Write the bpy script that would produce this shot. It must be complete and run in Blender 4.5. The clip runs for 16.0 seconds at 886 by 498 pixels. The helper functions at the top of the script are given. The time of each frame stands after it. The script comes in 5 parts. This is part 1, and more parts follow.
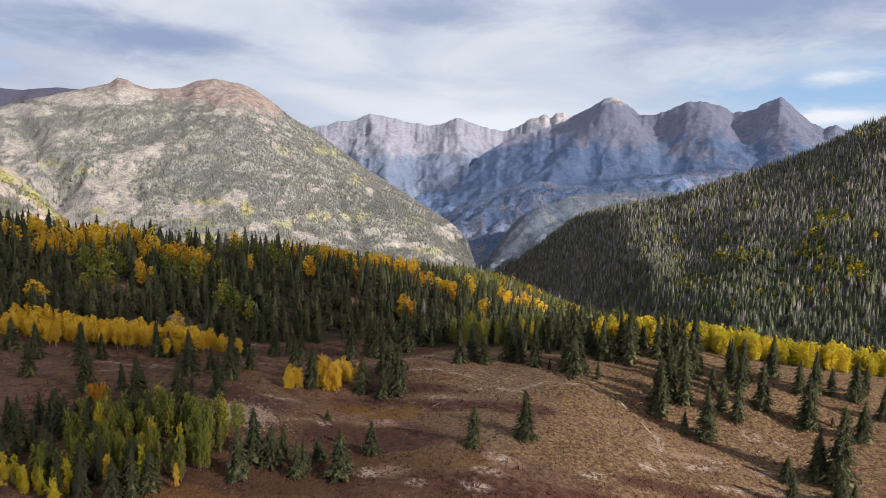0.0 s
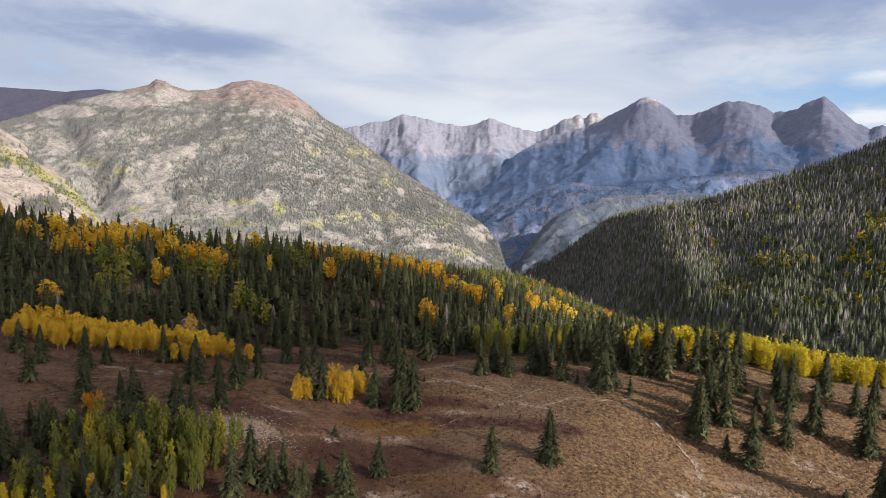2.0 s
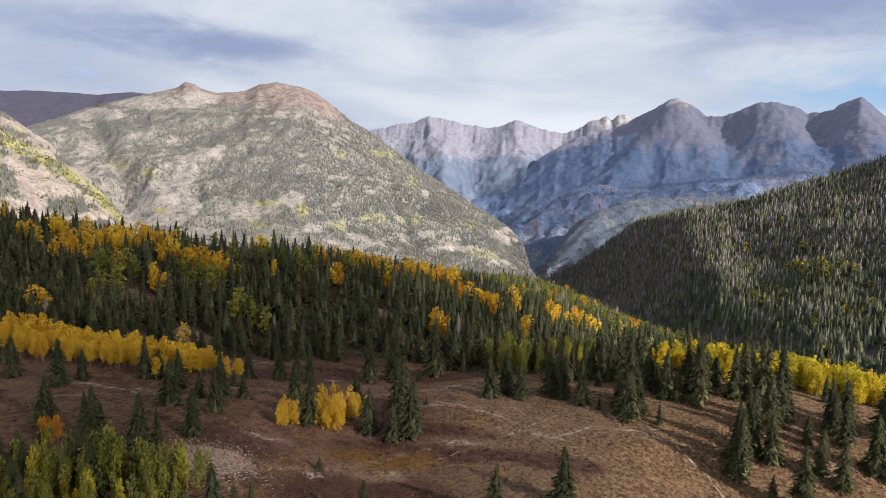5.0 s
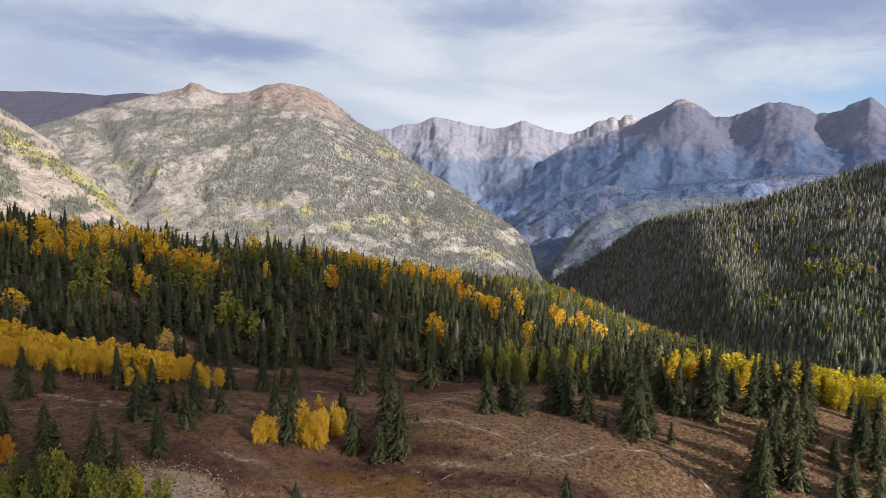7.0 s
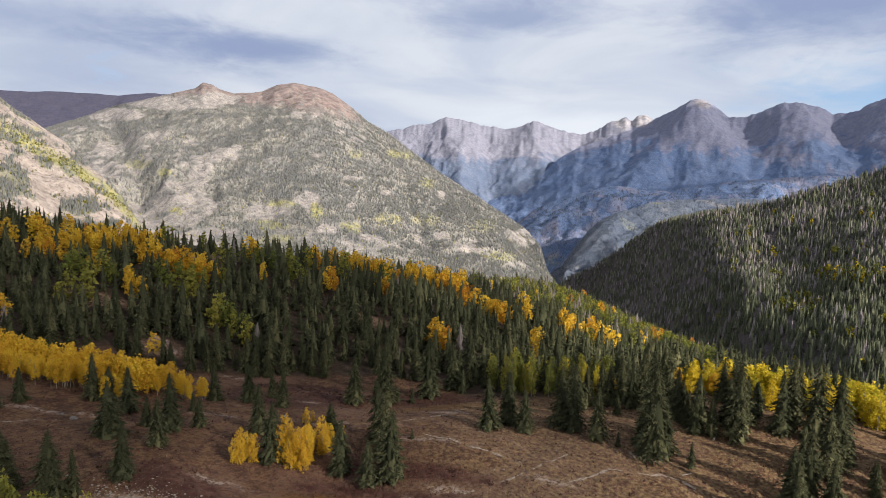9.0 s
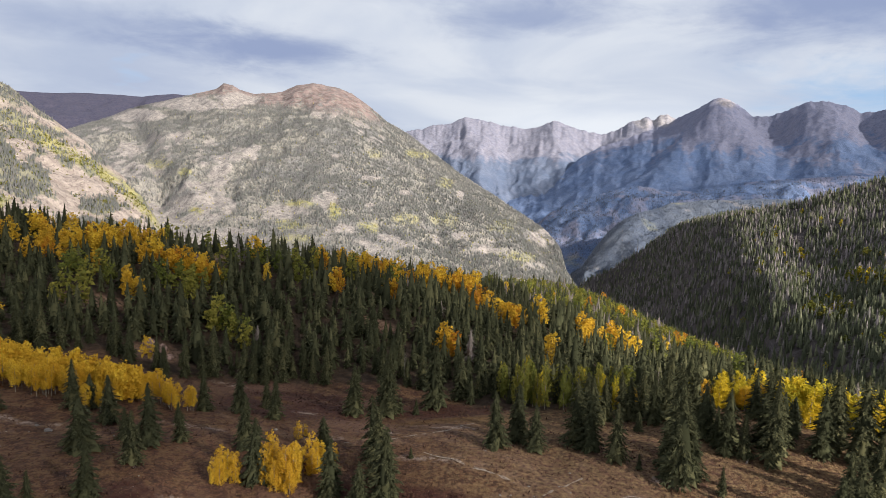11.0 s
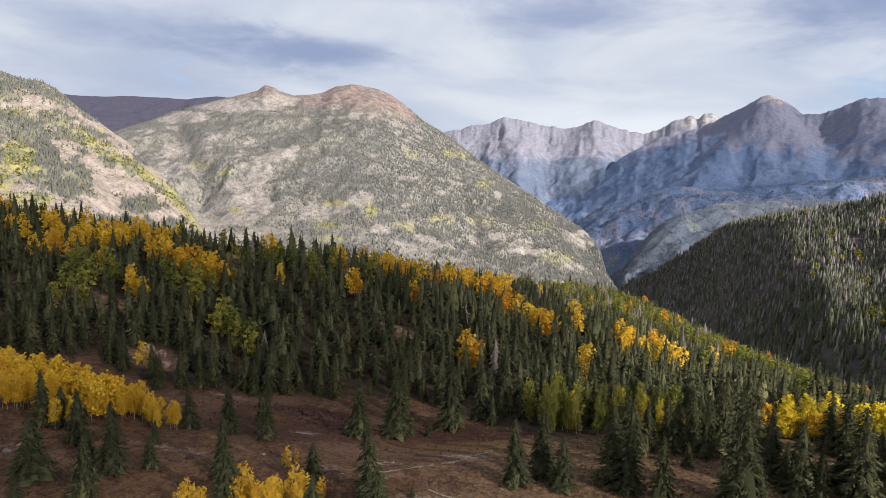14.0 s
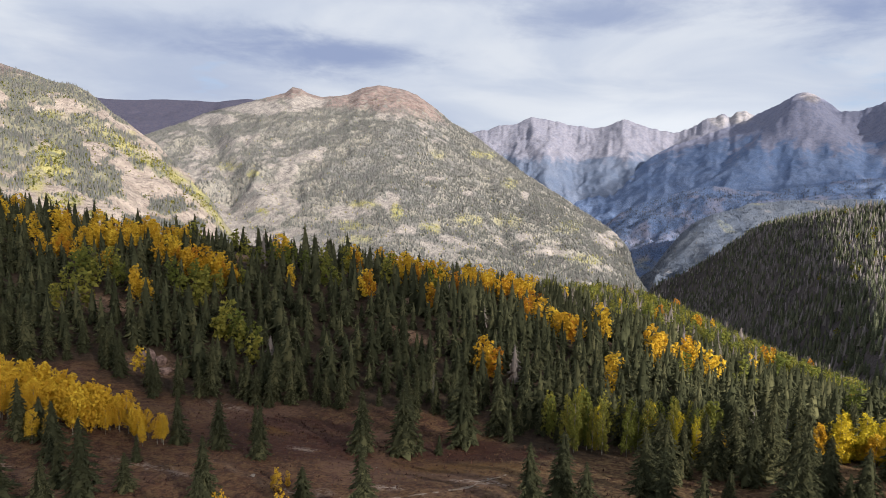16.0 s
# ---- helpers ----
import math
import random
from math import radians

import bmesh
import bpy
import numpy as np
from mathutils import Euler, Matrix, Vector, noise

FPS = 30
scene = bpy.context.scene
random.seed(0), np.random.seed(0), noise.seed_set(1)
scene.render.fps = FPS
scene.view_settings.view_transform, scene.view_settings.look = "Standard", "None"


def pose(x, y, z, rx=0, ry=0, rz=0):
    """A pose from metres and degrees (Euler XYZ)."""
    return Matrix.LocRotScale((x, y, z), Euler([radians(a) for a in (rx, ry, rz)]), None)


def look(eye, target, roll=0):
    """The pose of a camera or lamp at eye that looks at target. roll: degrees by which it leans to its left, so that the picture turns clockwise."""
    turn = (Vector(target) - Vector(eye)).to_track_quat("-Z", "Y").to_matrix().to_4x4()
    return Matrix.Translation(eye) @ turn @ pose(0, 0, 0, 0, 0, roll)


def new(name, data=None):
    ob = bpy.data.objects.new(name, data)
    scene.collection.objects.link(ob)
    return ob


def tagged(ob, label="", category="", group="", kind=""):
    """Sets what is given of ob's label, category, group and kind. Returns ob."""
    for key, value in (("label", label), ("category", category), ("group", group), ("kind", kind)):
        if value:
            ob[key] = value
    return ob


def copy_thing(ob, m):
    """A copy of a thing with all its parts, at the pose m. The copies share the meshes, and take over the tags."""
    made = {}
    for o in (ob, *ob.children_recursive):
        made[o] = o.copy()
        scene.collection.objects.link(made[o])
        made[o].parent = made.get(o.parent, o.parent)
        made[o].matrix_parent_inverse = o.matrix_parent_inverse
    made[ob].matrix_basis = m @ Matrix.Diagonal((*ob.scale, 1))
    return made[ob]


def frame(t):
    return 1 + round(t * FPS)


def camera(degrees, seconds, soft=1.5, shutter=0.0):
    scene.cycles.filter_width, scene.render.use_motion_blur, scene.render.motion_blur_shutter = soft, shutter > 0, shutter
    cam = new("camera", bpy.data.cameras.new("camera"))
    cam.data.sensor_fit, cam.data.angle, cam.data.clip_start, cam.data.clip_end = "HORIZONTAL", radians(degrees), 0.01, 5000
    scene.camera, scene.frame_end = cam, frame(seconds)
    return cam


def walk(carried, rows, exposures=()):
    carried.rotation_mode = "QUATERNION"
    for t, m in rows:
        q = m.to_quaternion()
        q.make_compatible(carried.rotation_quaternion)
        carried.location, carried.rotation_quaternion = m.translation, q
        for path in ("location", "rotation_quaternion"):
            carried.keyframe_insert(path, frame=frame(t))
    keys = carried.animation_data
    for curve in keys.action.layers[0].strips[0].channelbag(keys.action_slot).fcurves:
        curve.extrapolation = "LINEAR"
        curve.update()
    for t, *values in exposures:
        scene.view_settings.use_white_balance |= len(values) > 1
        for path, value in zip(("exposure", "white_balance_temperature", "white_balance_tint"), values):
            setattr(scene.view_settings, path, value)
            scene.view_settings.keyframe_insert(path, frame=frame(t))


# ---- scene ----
cam = camera(69.2, 16.0, soft=0.65)

# the drone's flight: seconds, place, bearing from north in degrees (east positive), tilt, lean
FLIGHT = [
    (0.0, -0.00, 0.00, 100.00, -3.30, -6.44, 1.07),
    (0.5, 0.49, 2.64, 99.84, -3.97, -6.43, 1.10),
    (1.0, 0.99, 5.25, 99.71, -4.78, -6.43, 1.15),
    (1.5, 1.48, 7.85, 99.60, -5.50, -6.43, 1.20),
    (2.0, 1.98, 10.45, 99.53, -6.14, -6.43, 1.24),
    (2.5, 2.46, 13.11, 99.49, -6.66, -6.43, 1.26),
    (3.0, 2.91, 15.81, 99.46, -7.18, -6.41, 1.29),
    (3.5, 3.30, 18.50, 99.40, -7.65, -6.39, 1.32),
    (4.0, 3.67, 21.17, 99.30, -8.00, -6.36, 1.34),
    (6.5, 5.26, 34.12, 98.64, -8.81, -6.24, 1.33),
    (7.0, 5.39, 36.77, 98.45, -8.99, -6.24, 1.37),
    (7.5, 5.52, 39.41, 98.25, -9.34, -6.24, 1.42),
    (8.0, 5.70, 42.06, 98.04, -9.57, -6.23, 1.46),
    (8.5, 5.90, 44.70, 97.83, -9.75, -6.23, 1.48),
    (9.0, 6.06, 47.33, 97.59, -10.01, -6.22, 1.50),
    (11.5, 6.99, 60.41, 96.30, -12.24, -6.24, 1.51),
    (12.0, 7.05, 63.15, 95.99, -12.74, -6.24, 1.51),
    (12.5, 7.13, 65.92, 95.69, -13.30, -6.24, 1.51),
    (13.0, 7.23, 68.72, 95.38, -13.99, -6.24, 1.50),
    (13.5, 7.32, 71.56, 95.05, -14.61, -6.25, 1.47),
    (14.0, 7.36, 74.41, 94.72, -15.18, -6.25, 1.43),
    (14.5, 7.36, 77.23, 94.39, -15.78, -6.25, 1.39),
    (15.0, 7.33, 79.98, 94.08, -16.37, -6.25, 1.34),
    (15.5, 7.28, 82.66, 93.77, -17.01, -6.24, 1.28),
    (16.0, 7.22, 85.30, 93.48, -17.64, -6.23, 1.19),
]


def flight_pose(x, y, z, bearing, tilt, lean):
    b, e = radians(bearing), radians(tilt)
    way = Vector((math.sin(b) * math.cos(e), math.cos(b) * math.cos(e), math.sin(e)))
    return look((x, y, z), Vector((x, y, z)) + way * 10, lean)


walk(cam, [(t, flight_pose(*row)) for t, *row in FLIGHT], [(0.0, 0.86, 6450, 10), (16.0, 0.86, 6450, 10)])

# ---- light ----
SUN_BEARING, SUN_HEIGHT = 119.0, 25.0
sun_way = Vector((math.sin(radians(SUN_BEARING)) * math.cos(radians(SUN_HEIGHT)),
                  math.cos(radians(SUN_BEARING)) * math.cos(radians(SUN_HEIGHT)), math.sin(radians(SUN_HEIGHT))))
sun_data = bpy.data.lights.new("sun", "SUN")
sun_data.energy, sun_data.angle, sun_data.color = 5.0, radians(0.6), (1.0, 0.94, 0.865)
sun = new("sun", sun_data)
sun.matrix_world = look((0, 0, 600), Vector((0, 0, 600)) - sun_way)


class Nodes:
    """A small builder for node trees."""

    def __init__(self, tree):
        self.tree = tree
        tree.nodes.clear()

    def add(self, kind, props=None, **inputs):
        n = self.tree.nodes.new(kind)
        p = props or {}
        if "operation" in p:
            n.operation = p["operation"]
        if "use_clamp" in p:
            n.use_clamp = p["use_clamp"]
        if "data_type" in p:
            n.data_type, n.blend_type = p["data_type"], p["blend_type"]
        if "interpolation_type" in p:
            n.interpolation_type = p["interpolation_type"]
        if "attribute_name" in p:
            n.attribute_name = p["attribute_name"]
        for k, v in inputs.items():
            self.set(n, k, v)
        return n

    def set(self, n, key, v):
        key = key.replace("_", " ")
        sock = n.inputs[int(key[1:])] if key[0] == "i" and key[1:].isdigit() else n.inputs[key]
        if isinstance(v, bpy.types.NodeSocket):
            self.tree.links.new(v, sock)
        elif isinstance(v, bpy.types.Node):
            self.tree.links.new(v.outputs[0], sock)
        else:
            sock.default_value = v

    def math(self, op, a, b=0.0, c=0.0, clamp=False):
        return self.add("ShaderNodeMath", {"operation": op, "use_clamp": clamp}, i0=a, i1=b, i2=c).outputs[0]

    def noise(self, vector, scale, detail=4.0, rough=0.55, distortion=0.0):
        return self.add("ShaderNodeTexNoise", {}, Vector=vector, Scale=scale, Detail=detail, Roughness=rough, Distortion=distortion).outputs["Fac"]

    def mix(self, fac, a, b, blend="MIX"):
        n = self.add("ShaderNodeMix", {"data_type": "RGBA", "blend_type": blend})
        for key, v in ((0, fac), (6, a), (7, b)):
            if isinstance(v, (bpy.types.NodeSocket, bpy.types.Node)):
                self.tree.links.new(v if isinstance(v, bpy.types.NodeSocket) else v.outputs[0], n.inputs[key])
            else:
                n.inputs[key].default_value = (*v, 1) if isinstance(v, tuple) and len(v) == 3 else v
        return n.outputs[2]

    def step(self, x, lo, hi):
        return self.add("ShaderNodeMapRange", {"interpolation_type": "SMOOTHSTEP"}, Value=x, From_Min=lo, From_Max=hi).outputs[0]

    def attr(self, name):
        return self.add("ShaderNodeAttribute", {"attribute_name": name}).outputs["Fac"]


world = bpy.data.worlds.new("sky")
scene.world = world
world.use_nodes = True
w = Nodes(world.node_tree)
way = w.add("ShaderNodeTexCoord").outputs["Generated"]
sky = w.add("ShaderNodeTexSky")
sky.sky_type, sky.sun_disc, sky.altitude = "NISHITA", False, 3200.0
sky.sun_elevation, sky.sun_rotation = radians(SUN_HEIGHT), radians(SUN_BEARING)
split = w.add("ShaderNodeSeparateXYZ", {}, Vector=way)
sx, sy, sz = split.outputs
# clouds lie in a layer overhead: project the view onto it
lift = w.math("ADD", w.math("MAXIMUM", sz, 0.0), 0.16)
flat = w.add("ShaderNodeCombineXYZ", {}, X=w.math("DIVIDE", sx, lift), Y=w.math("DIVIDE", sy, lift), Z=0.0)
bearing = w.math("MULTIPLY", w.math("ARCTAN2", sx, sy), 180 / math.pi)
rise = w.math("MULTIPLY", w.math("ARCSINE", sz), 180 / math.pi)
streaks = w.noise(flat, 0.55, 5.0, 0.5, 0.5)
puffs = w.noise(flat, 1.1, 5.0, 0.52, 0.6)
ragged = w.math("MULTIPLY", w.math("SUBTRACT", w.noise(flat, 2.6, 6.0, 0.6, 0.5), 0.5), 1.7)
fine_rag = w.math("MULTIPLY", w.math("SUBTRACT", w.noise(flat, 9.0, 4.0, 0.6, 0.2), 0.5), 0.5)


def bank(b, r, wide, high, soft=0.9):
    """How far the view lies inside a ragged cloud bank round that bearing and rise."""
    dx = w.math("DIVIDE", w.math("SUBTRACT", bearing, b), wide)
    dy = w.math("DIVIDE", w.math("SUBTRACT", rise, r), high)
    d = w.math("SQRT", w.math("ADD", w.math("MULTIPLY", dx, dx), w.math("MULTIPLY", dy, dy)))
    d = w.math("ADD", w.math("ADD", d, ragged), fine_rag)
    return w.step(d, 1.0 + soft * 0.5, 1.0 - soft)


cover = w.math("ADD", w.step(streaks, 0.30, 0.42), 0.55, clamp=True)
gap_east = bank(29, 6.8, 13, 3.2, 0.9)
cover = w.math("SUBTRACT", cover, w.math("MULTIPLY", gap_east, 0.95), clamp=True)
low_puffs = w.math("MULTIPLY", bank(27, 5.0, 6.0, 0.9, 0.95), 0.9)
high_puff = w.math("MULTIPLY", bank(27.5, 8.0, 3.0, 0.75, 0.95), 0.85)
cover = w.math("MAXIMUM", cover, w.math("MAXIMUM", low_puffs, high_puff))
grey = w.mix(w.step(puffs, 0.34, 0.66), (4.9, 5.45, 6.55), (6.4, 6.75, 7.35))
grey = w.mix(w.math("MULTIPLY", w.step(streaks, 0.55, 0.32), 0.7), grey, (4.3, 4.9, 6.2))
bright_low = w.math("MULTIPLY", w.step(rise, 8.5, 3.5), w.step(w.math("ABSOLUTE", w.math("SUBTRACT", bearing, 2.0)), 16.0, 4.0))
grey = w.mix(w.math("MULTIPLY", bright_low, 0.75), grey, (8.0, 8.3, 8.7))
dark = (2.6, 3.2, 4.9)
for b, r, wide, high, much in ((-28.5, 10.4, 9.5, 1.7, 0.95), (-5.0, 13.8, 8.5, 1.7, 0.8), (22, 13.6, 14, 3.0, 0.95), (-40, 11, 8, 1.6, 0.4), (-40, 8.5, 13, 4.0, 0.28), (-14, 16, 16, 1.3, 0.45), (31, 10.3, 4, 0.9, 0.6)):
    grey = w.mix(w.math("MULTIPLY", bank(b, r, wide, high, 0.85), much), grey, dark)
grey = w.mix(w.math("MAXIMUM", low_puffs, high_puff), grey, (8.2, 8.3, 8.6))
blue = w.mix(0.55, sky.outputs[0], (3.6, 5.6, 8.4))
heavens = w.mix(cover, blue, grey)
glow = w.add("ShaderNodeBackground", {}, Color=heavens, Strength=0.064)
w.add("ShaderNodeOutputWorld", {}, Surface=glow)

# ---- materials ----
def surface(name, build, rough=0.9, bump=None, translucent=0.0, spec=0.2, clear=0.0):
    """A material; build(n, place) gives the colour, bump(n, place) the height."""
    m = bpy.data.materials.new(name)
    m.use_nodes = True
    n = Nodes(m.node_tree)
    place = n.add("ShaderNodeNewGeometry").outputs["Position"]
    shader = n.add("ShaderNodeBsdfPrincipled", {}, Roughness=rough)
    n.set(shader, "Specular IOR Level", spec)
    colour = build(n, place)
    n.set(shader, "Base Color", colour)
    if bump:
        height, strength, distance = bump(n, place)
        n.set(shader, "Normal", n.add("ShaderNodeBump", {}, Height=height, Strength=strength, Distance=distance))
    out = shader
    if translucent:
        through_leaf = n.add("ShaderNodeBsdfTranslucent", {}, Color=colour)
        out = n.add("ShaderNodeMixShader", {}, Fac=translucent, i1=shader, i2=through_leaf)
    if clear:
        out = n.add("ShaderNodeMixShader", {}, Fac=clear, i1=out, i2=n.add("ShaderNodeBsdfTransparent"))
    n.add("ShaderNodeOutputMaterial", {}, Surface=out)
    return m


def meadow_colour(n, p):
    patch, tuft, grain = n.noise(p, 0.05, 5, 0.6), n.noise(p, 0.55, 5, 0.65), n.noise(p, 2.6, 4, 0.7)
    c = n.mix(n.step(patch, 0.35, 0.65), (0.064, 0.029, 0.015), (0.096, 0.045, 0.023))
    c = n.mix(n.math("MULTIPLY", n.step(tuft, 0.47, 0.60), 0.9), c, (0.128, 0.069, 0.032))
    c = n.mix(n.step(tuft, 0.47, 0.38), c, (0.043, 0.018, 0.012))
    c = n.mix(n.math("MULTIPLY", n.step(n.noise(p, 0.11, 4, 0.6), 0.56, 0.68), 0.5), c, (0.091, 0.054, 0.016))
    c = n.mix(n.math("MULTIPLY", n.step(grain, 0.48, 0.66), 0.6), c, (0.161, 0.086, 0.045))
    c = n.mix(n.math("MULTIPLY", n.step(grain, 0.48, 0.34), 0.65), c, (0.032, 0.015, 0.009))
    c = n.mix(n.math("MULTIPLY", n.step(n.noise(p, 0.028, 4, 0.6), 0.48, 0.62), 0.55), c, (0.147, 0.080, 0.056))
    c = n.mix(n.math("MULTIPLY", n.step(n.noise(p, 0.75, 6, 0.75), 0.66, 0.74), 0.7), c, (0.267, 0.177, 0.137))
    c = n.mix(n.math("MULTIPLY", n.attr("heath"), n.step(tuft, 0.30, 0.62)), c, (0.044, 0.014, 0.010))
    c = n.mix(n.math("MULTIPLY", n.attr("sedge"), 0.8), c, (0.122, 0.059, 0.012))
    sunlit_straw = n.math("MULTIPLY", n.attr("sunlit_straw"), n.step(n.noise(p, 0.8, 5, 0.7), 0.38, 0.60))
    c = n.mix(n.math("MULTIPLY", sunlit_straw, 0.55), c, n.mix(grain, (0.088, 0.056, 0.026), (0.205, 0.140, 0.068)))
    bare = n.math("MULTIPLY", n.attr("bare"), n.step(n.noise(p, 0.9, 5, 0.7), 0.34, 0.52))
    c = n.mix(bare, c, n.mix(grain, (0.149, 0.089, 0.056), (0.308, 0.200, 0.133)))
    tussock = n.noise(p, 1.5, 2, 0.5)
    c = n.mix(n.math("MULTIPLY", n.math("MULTIPLY", n.attr("sunlit_straw"), n.step(tussock, 0.52, 0.66)), 0.6), c, (0.225, 0.150, 0.072))
    c = n.mix(n.math("MULTIPLY", n.step(tussock, 0.46, 0.36), 0.6), c, (0.038, 0.019, 0.012))
    flaky = n.math("MULTIPLY", n.attr("chalk"), n.step(n.noise(p, 0.9, 6, 0.8), 0.48, 0.54))
    c = n.mix(flaky, c, n.mix(grain, (0.230, 0.165, 0.130), (0.470, 0.380, 0.315)))
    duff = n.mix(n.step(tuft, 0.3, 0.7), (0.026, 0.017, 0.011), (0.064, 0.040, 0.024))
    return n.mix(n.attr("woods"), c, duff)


def meadow_bump(n, p):
    return n.math("ADD", n.noise(p, 1.2, 5, 0.65), n.math("MULTIPLY", n.noise(p, 5.0, 3, 0.6), 0.4)), 0.9, 0.55


def slope_colour(rock_a, rock_b, soil, wood_floor, alp, mottle=0.85, speck=0.7, edge=(0.36, 0.62), fleck=0.0):
    """Mountain sides: bare rock, forest floor, alpine turf and aspen scrub, by the slope's own marks."""
    def build(n, p):
        big, mid, fine = n.noise(p, 0.006, 5, 0.6), n.noise(p, 0.03, 6, 0.65), n.noise(p, 0.16, 5, 0.7)
        stretched = n.add("ShaderNodeVectorMath", {"operation": "MULTIPLY"}, i0=p, i1=(0.05, 0.05, 0.012))
        gully = n.noise(stretched, 1.0, 6, 0.65, 0.3)
        rock = n.mix(n.step(gully, 0.36, 0.64), rock_a, rock_b)
        rock = n.mix(n.math("MULTIPLY", n.step(fine, 0.45, 0.75), 0.7 * speck), rock, soil)
        rock = n.mix(n.math("MULTIPLY", n.step(fine, 0.50, 0.34), speck), rock, tuple(0.3 * v for v in rock_a))
        floor = n.mix(n.step(n.math("ADD", n.math("MULTIPLY", mid, 0.45), n.math("MULTIPLY", big, 0.55)), 0.40, 0.60), wood_floor, soil)
        if fleck:
            upright = n.add("ShaderNodeVectorMath", {"operation": "MULTIPLY"}, i0=p, i1=(0.22, 0.22, 0.09))
            stems = n.noise(upright, 1.0, 3, 0.6)
            floor = n.mix(n.math("MULTIPLY", n.step(stems, 0.56, 0.42), fleck), floor, tuple(0.42 * v for v in wood_floor))
            floor = n.mix(n.math("MULTIPLY", n.step(stems, 0.56, 0.70), 0.6 * fleck), floor, tuple(1.5 * v for v in soil))
        r = n.math("ADD", n.attr("rock"), n.math("MULTIPLY", n.math("SUBTRACT", mid, 0.5), mottle))
        c = n.mix(n.step(r, *edge), floor, rock)
        turf = n.mix(n.step(mid, 0.36, 0.64), tuple(0.72 * v for v in alp), tuple(1.35 * v for v in alp))
        c = n.mix(n.math("MULTIPLY", n.attr("alp"), n.step(gully, 0.66, 0.48)), c, turf)
        gold = n.mix(n.step(mid, 0.4, 0.62), (0.21, 0.210, 0.090), (0.345, 0.308, 0.125))
        a = n.math("MULTIPLY", n.attr("aspen"), n.step(n.math("ADD", mid, n.math("MULTIPLY", fine, 0.5)), 0.55, 0.85))
        return n.mix(a, c, gold)
    return build


def slope_bump(n, p):
    return n.math("ADD", n.noise(p, 0.03, 8, 0.68), n.math("MULTIPLY", n.noise(p, 0.2, 4, 0.6), 0.3)), 1.0, 9.0


GROUND = surface("dry_meadow", meadow_colour, 0.95, meadow_bump)
# pale rock; its forest floor tones are shifted bluer to stand in for haze
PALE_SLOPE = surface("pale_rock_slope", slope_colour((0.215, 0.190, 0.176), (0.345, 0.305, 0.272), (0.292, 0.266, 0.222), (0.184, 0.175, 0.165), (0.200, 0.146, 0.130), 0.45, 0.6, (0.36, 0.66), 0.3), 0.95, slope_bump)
WARM_SLOPE = surface("warm_rock_slope", slope_colour((0.255, 0.205, 0.178), (0.385, 0.320, 0.275), (0.225, 0.208, 0.145), (0.150, 0.145, 0.102), (0.145, 0.115, 0.108), 0.5), 0.95, slope_bump)
DARK_SLOPE = surface("wooded_slope", slope_colour((0.10, 0.085, 0.075), (0.17, 0.145, 0.125), (0.100, 0.084, 0.078), (0.062, 0.052, 0.052), (0.16, 0.13, 0.08), 0.5), 0.95, slope_bump)


def far_bump(n, p):
    return n.math("ADD", n.noise(p, 0.03, 8, 0.72), n.math("MULTIPLY", n.noise(p, 0.012, 3, 0.5), 0.5)), 1.0, 9.0


# blue of the distance haze is put into the colours of these far slopes
HAZE_BLUE_SLOPE = surface("far_haze_blue_slope", slope_colour((0.180, 0.182, 0.232), (0.258, 0.244, 0.282), (0.146, 0.170, 0.232), (0.110, 0.140, 0.208), (0.33, 0.30, 0.29), 0.7, 0.65, (0.25, 0.75), 0.4), 1.0, far_bump)
HAZE_SLATE_SLOPE = surface("haze_slate_slope", slope_colour((0.150, 0.158, 0.226), (0.208, 0.206, 0.268), (0.138, 0.182, 0.290), (0.096, 0.142, 0.254), (0.29, 0.26, 0.26), 1.0, 0.55, (0.30, 0.70), 0.5), 1.0, far_bump)
# plateau colour also holds the cloud shade that lies over it
HAZE_PLATEAU_SLOPE = surface("hazed_shaded_plateau", slope_colour((0.108, 0.102, 0.148), (0.142, 0.126, 0.164), (0.112, 0.110, 0.154), (0.082, 0.090, 0.140), (0.15, 0.125, 0.15), 0.4, 0.4), 1.0, far_bump)
HAZE_SPUR_SLOPE = surface("wooded_haze_slope", slope_colour((0.135, 0.132, 0.142), (0.205, 0.192, 0.190), (0.118, 0.132, 0.160), (0.086, 0.104, 0.142), (0.18, 0.17, 0.17), 0.6, 0.3, (0.50, 0.74), 0.3), 1.0, far_bump)


def needle_colour(living, pale, dead, deep=0.75):
    def build(n, p):
        pick = n.attr("tint")
        own = n.add("ShaderNodeObjectInfo").outputs["Random"]
        own = n.math("FRACT", n.math("ADD", own, pick))
        c = n.mix(own, living, pale)
        isle = n.add("ShaderNodeNewGeometry").outputs["Random Per Island"]
        c = n.mix(n.step(isle, 0.25, 0.95), tuple(deep * v for v in living), c)
        c = n.mix(n.math("MULTIPLY", n.noise(p, 1.4, 3, 0.6), 0.5), c, tuple(deep * v for v in living))
        return n.mix(n.attr("dead"), c, dead)
    return build


def leaf_colour(a, b, c3):
    def build(n, p):
        own = n.add("ShaderNodeObjectInfo").outputs["Random"]
        own = n.math("FRACT", n.math("ADD", own, n.attr("tint")))
        isle = n.add("ShaderNodeNewGeometry").outputs["Random Per Island"]
        c = n.mix(own, a, b)
        return n.mix(n.math("MULTIPLY", n.step(isle, 0.2, 1.0), 0.55), c, c3)
    return build


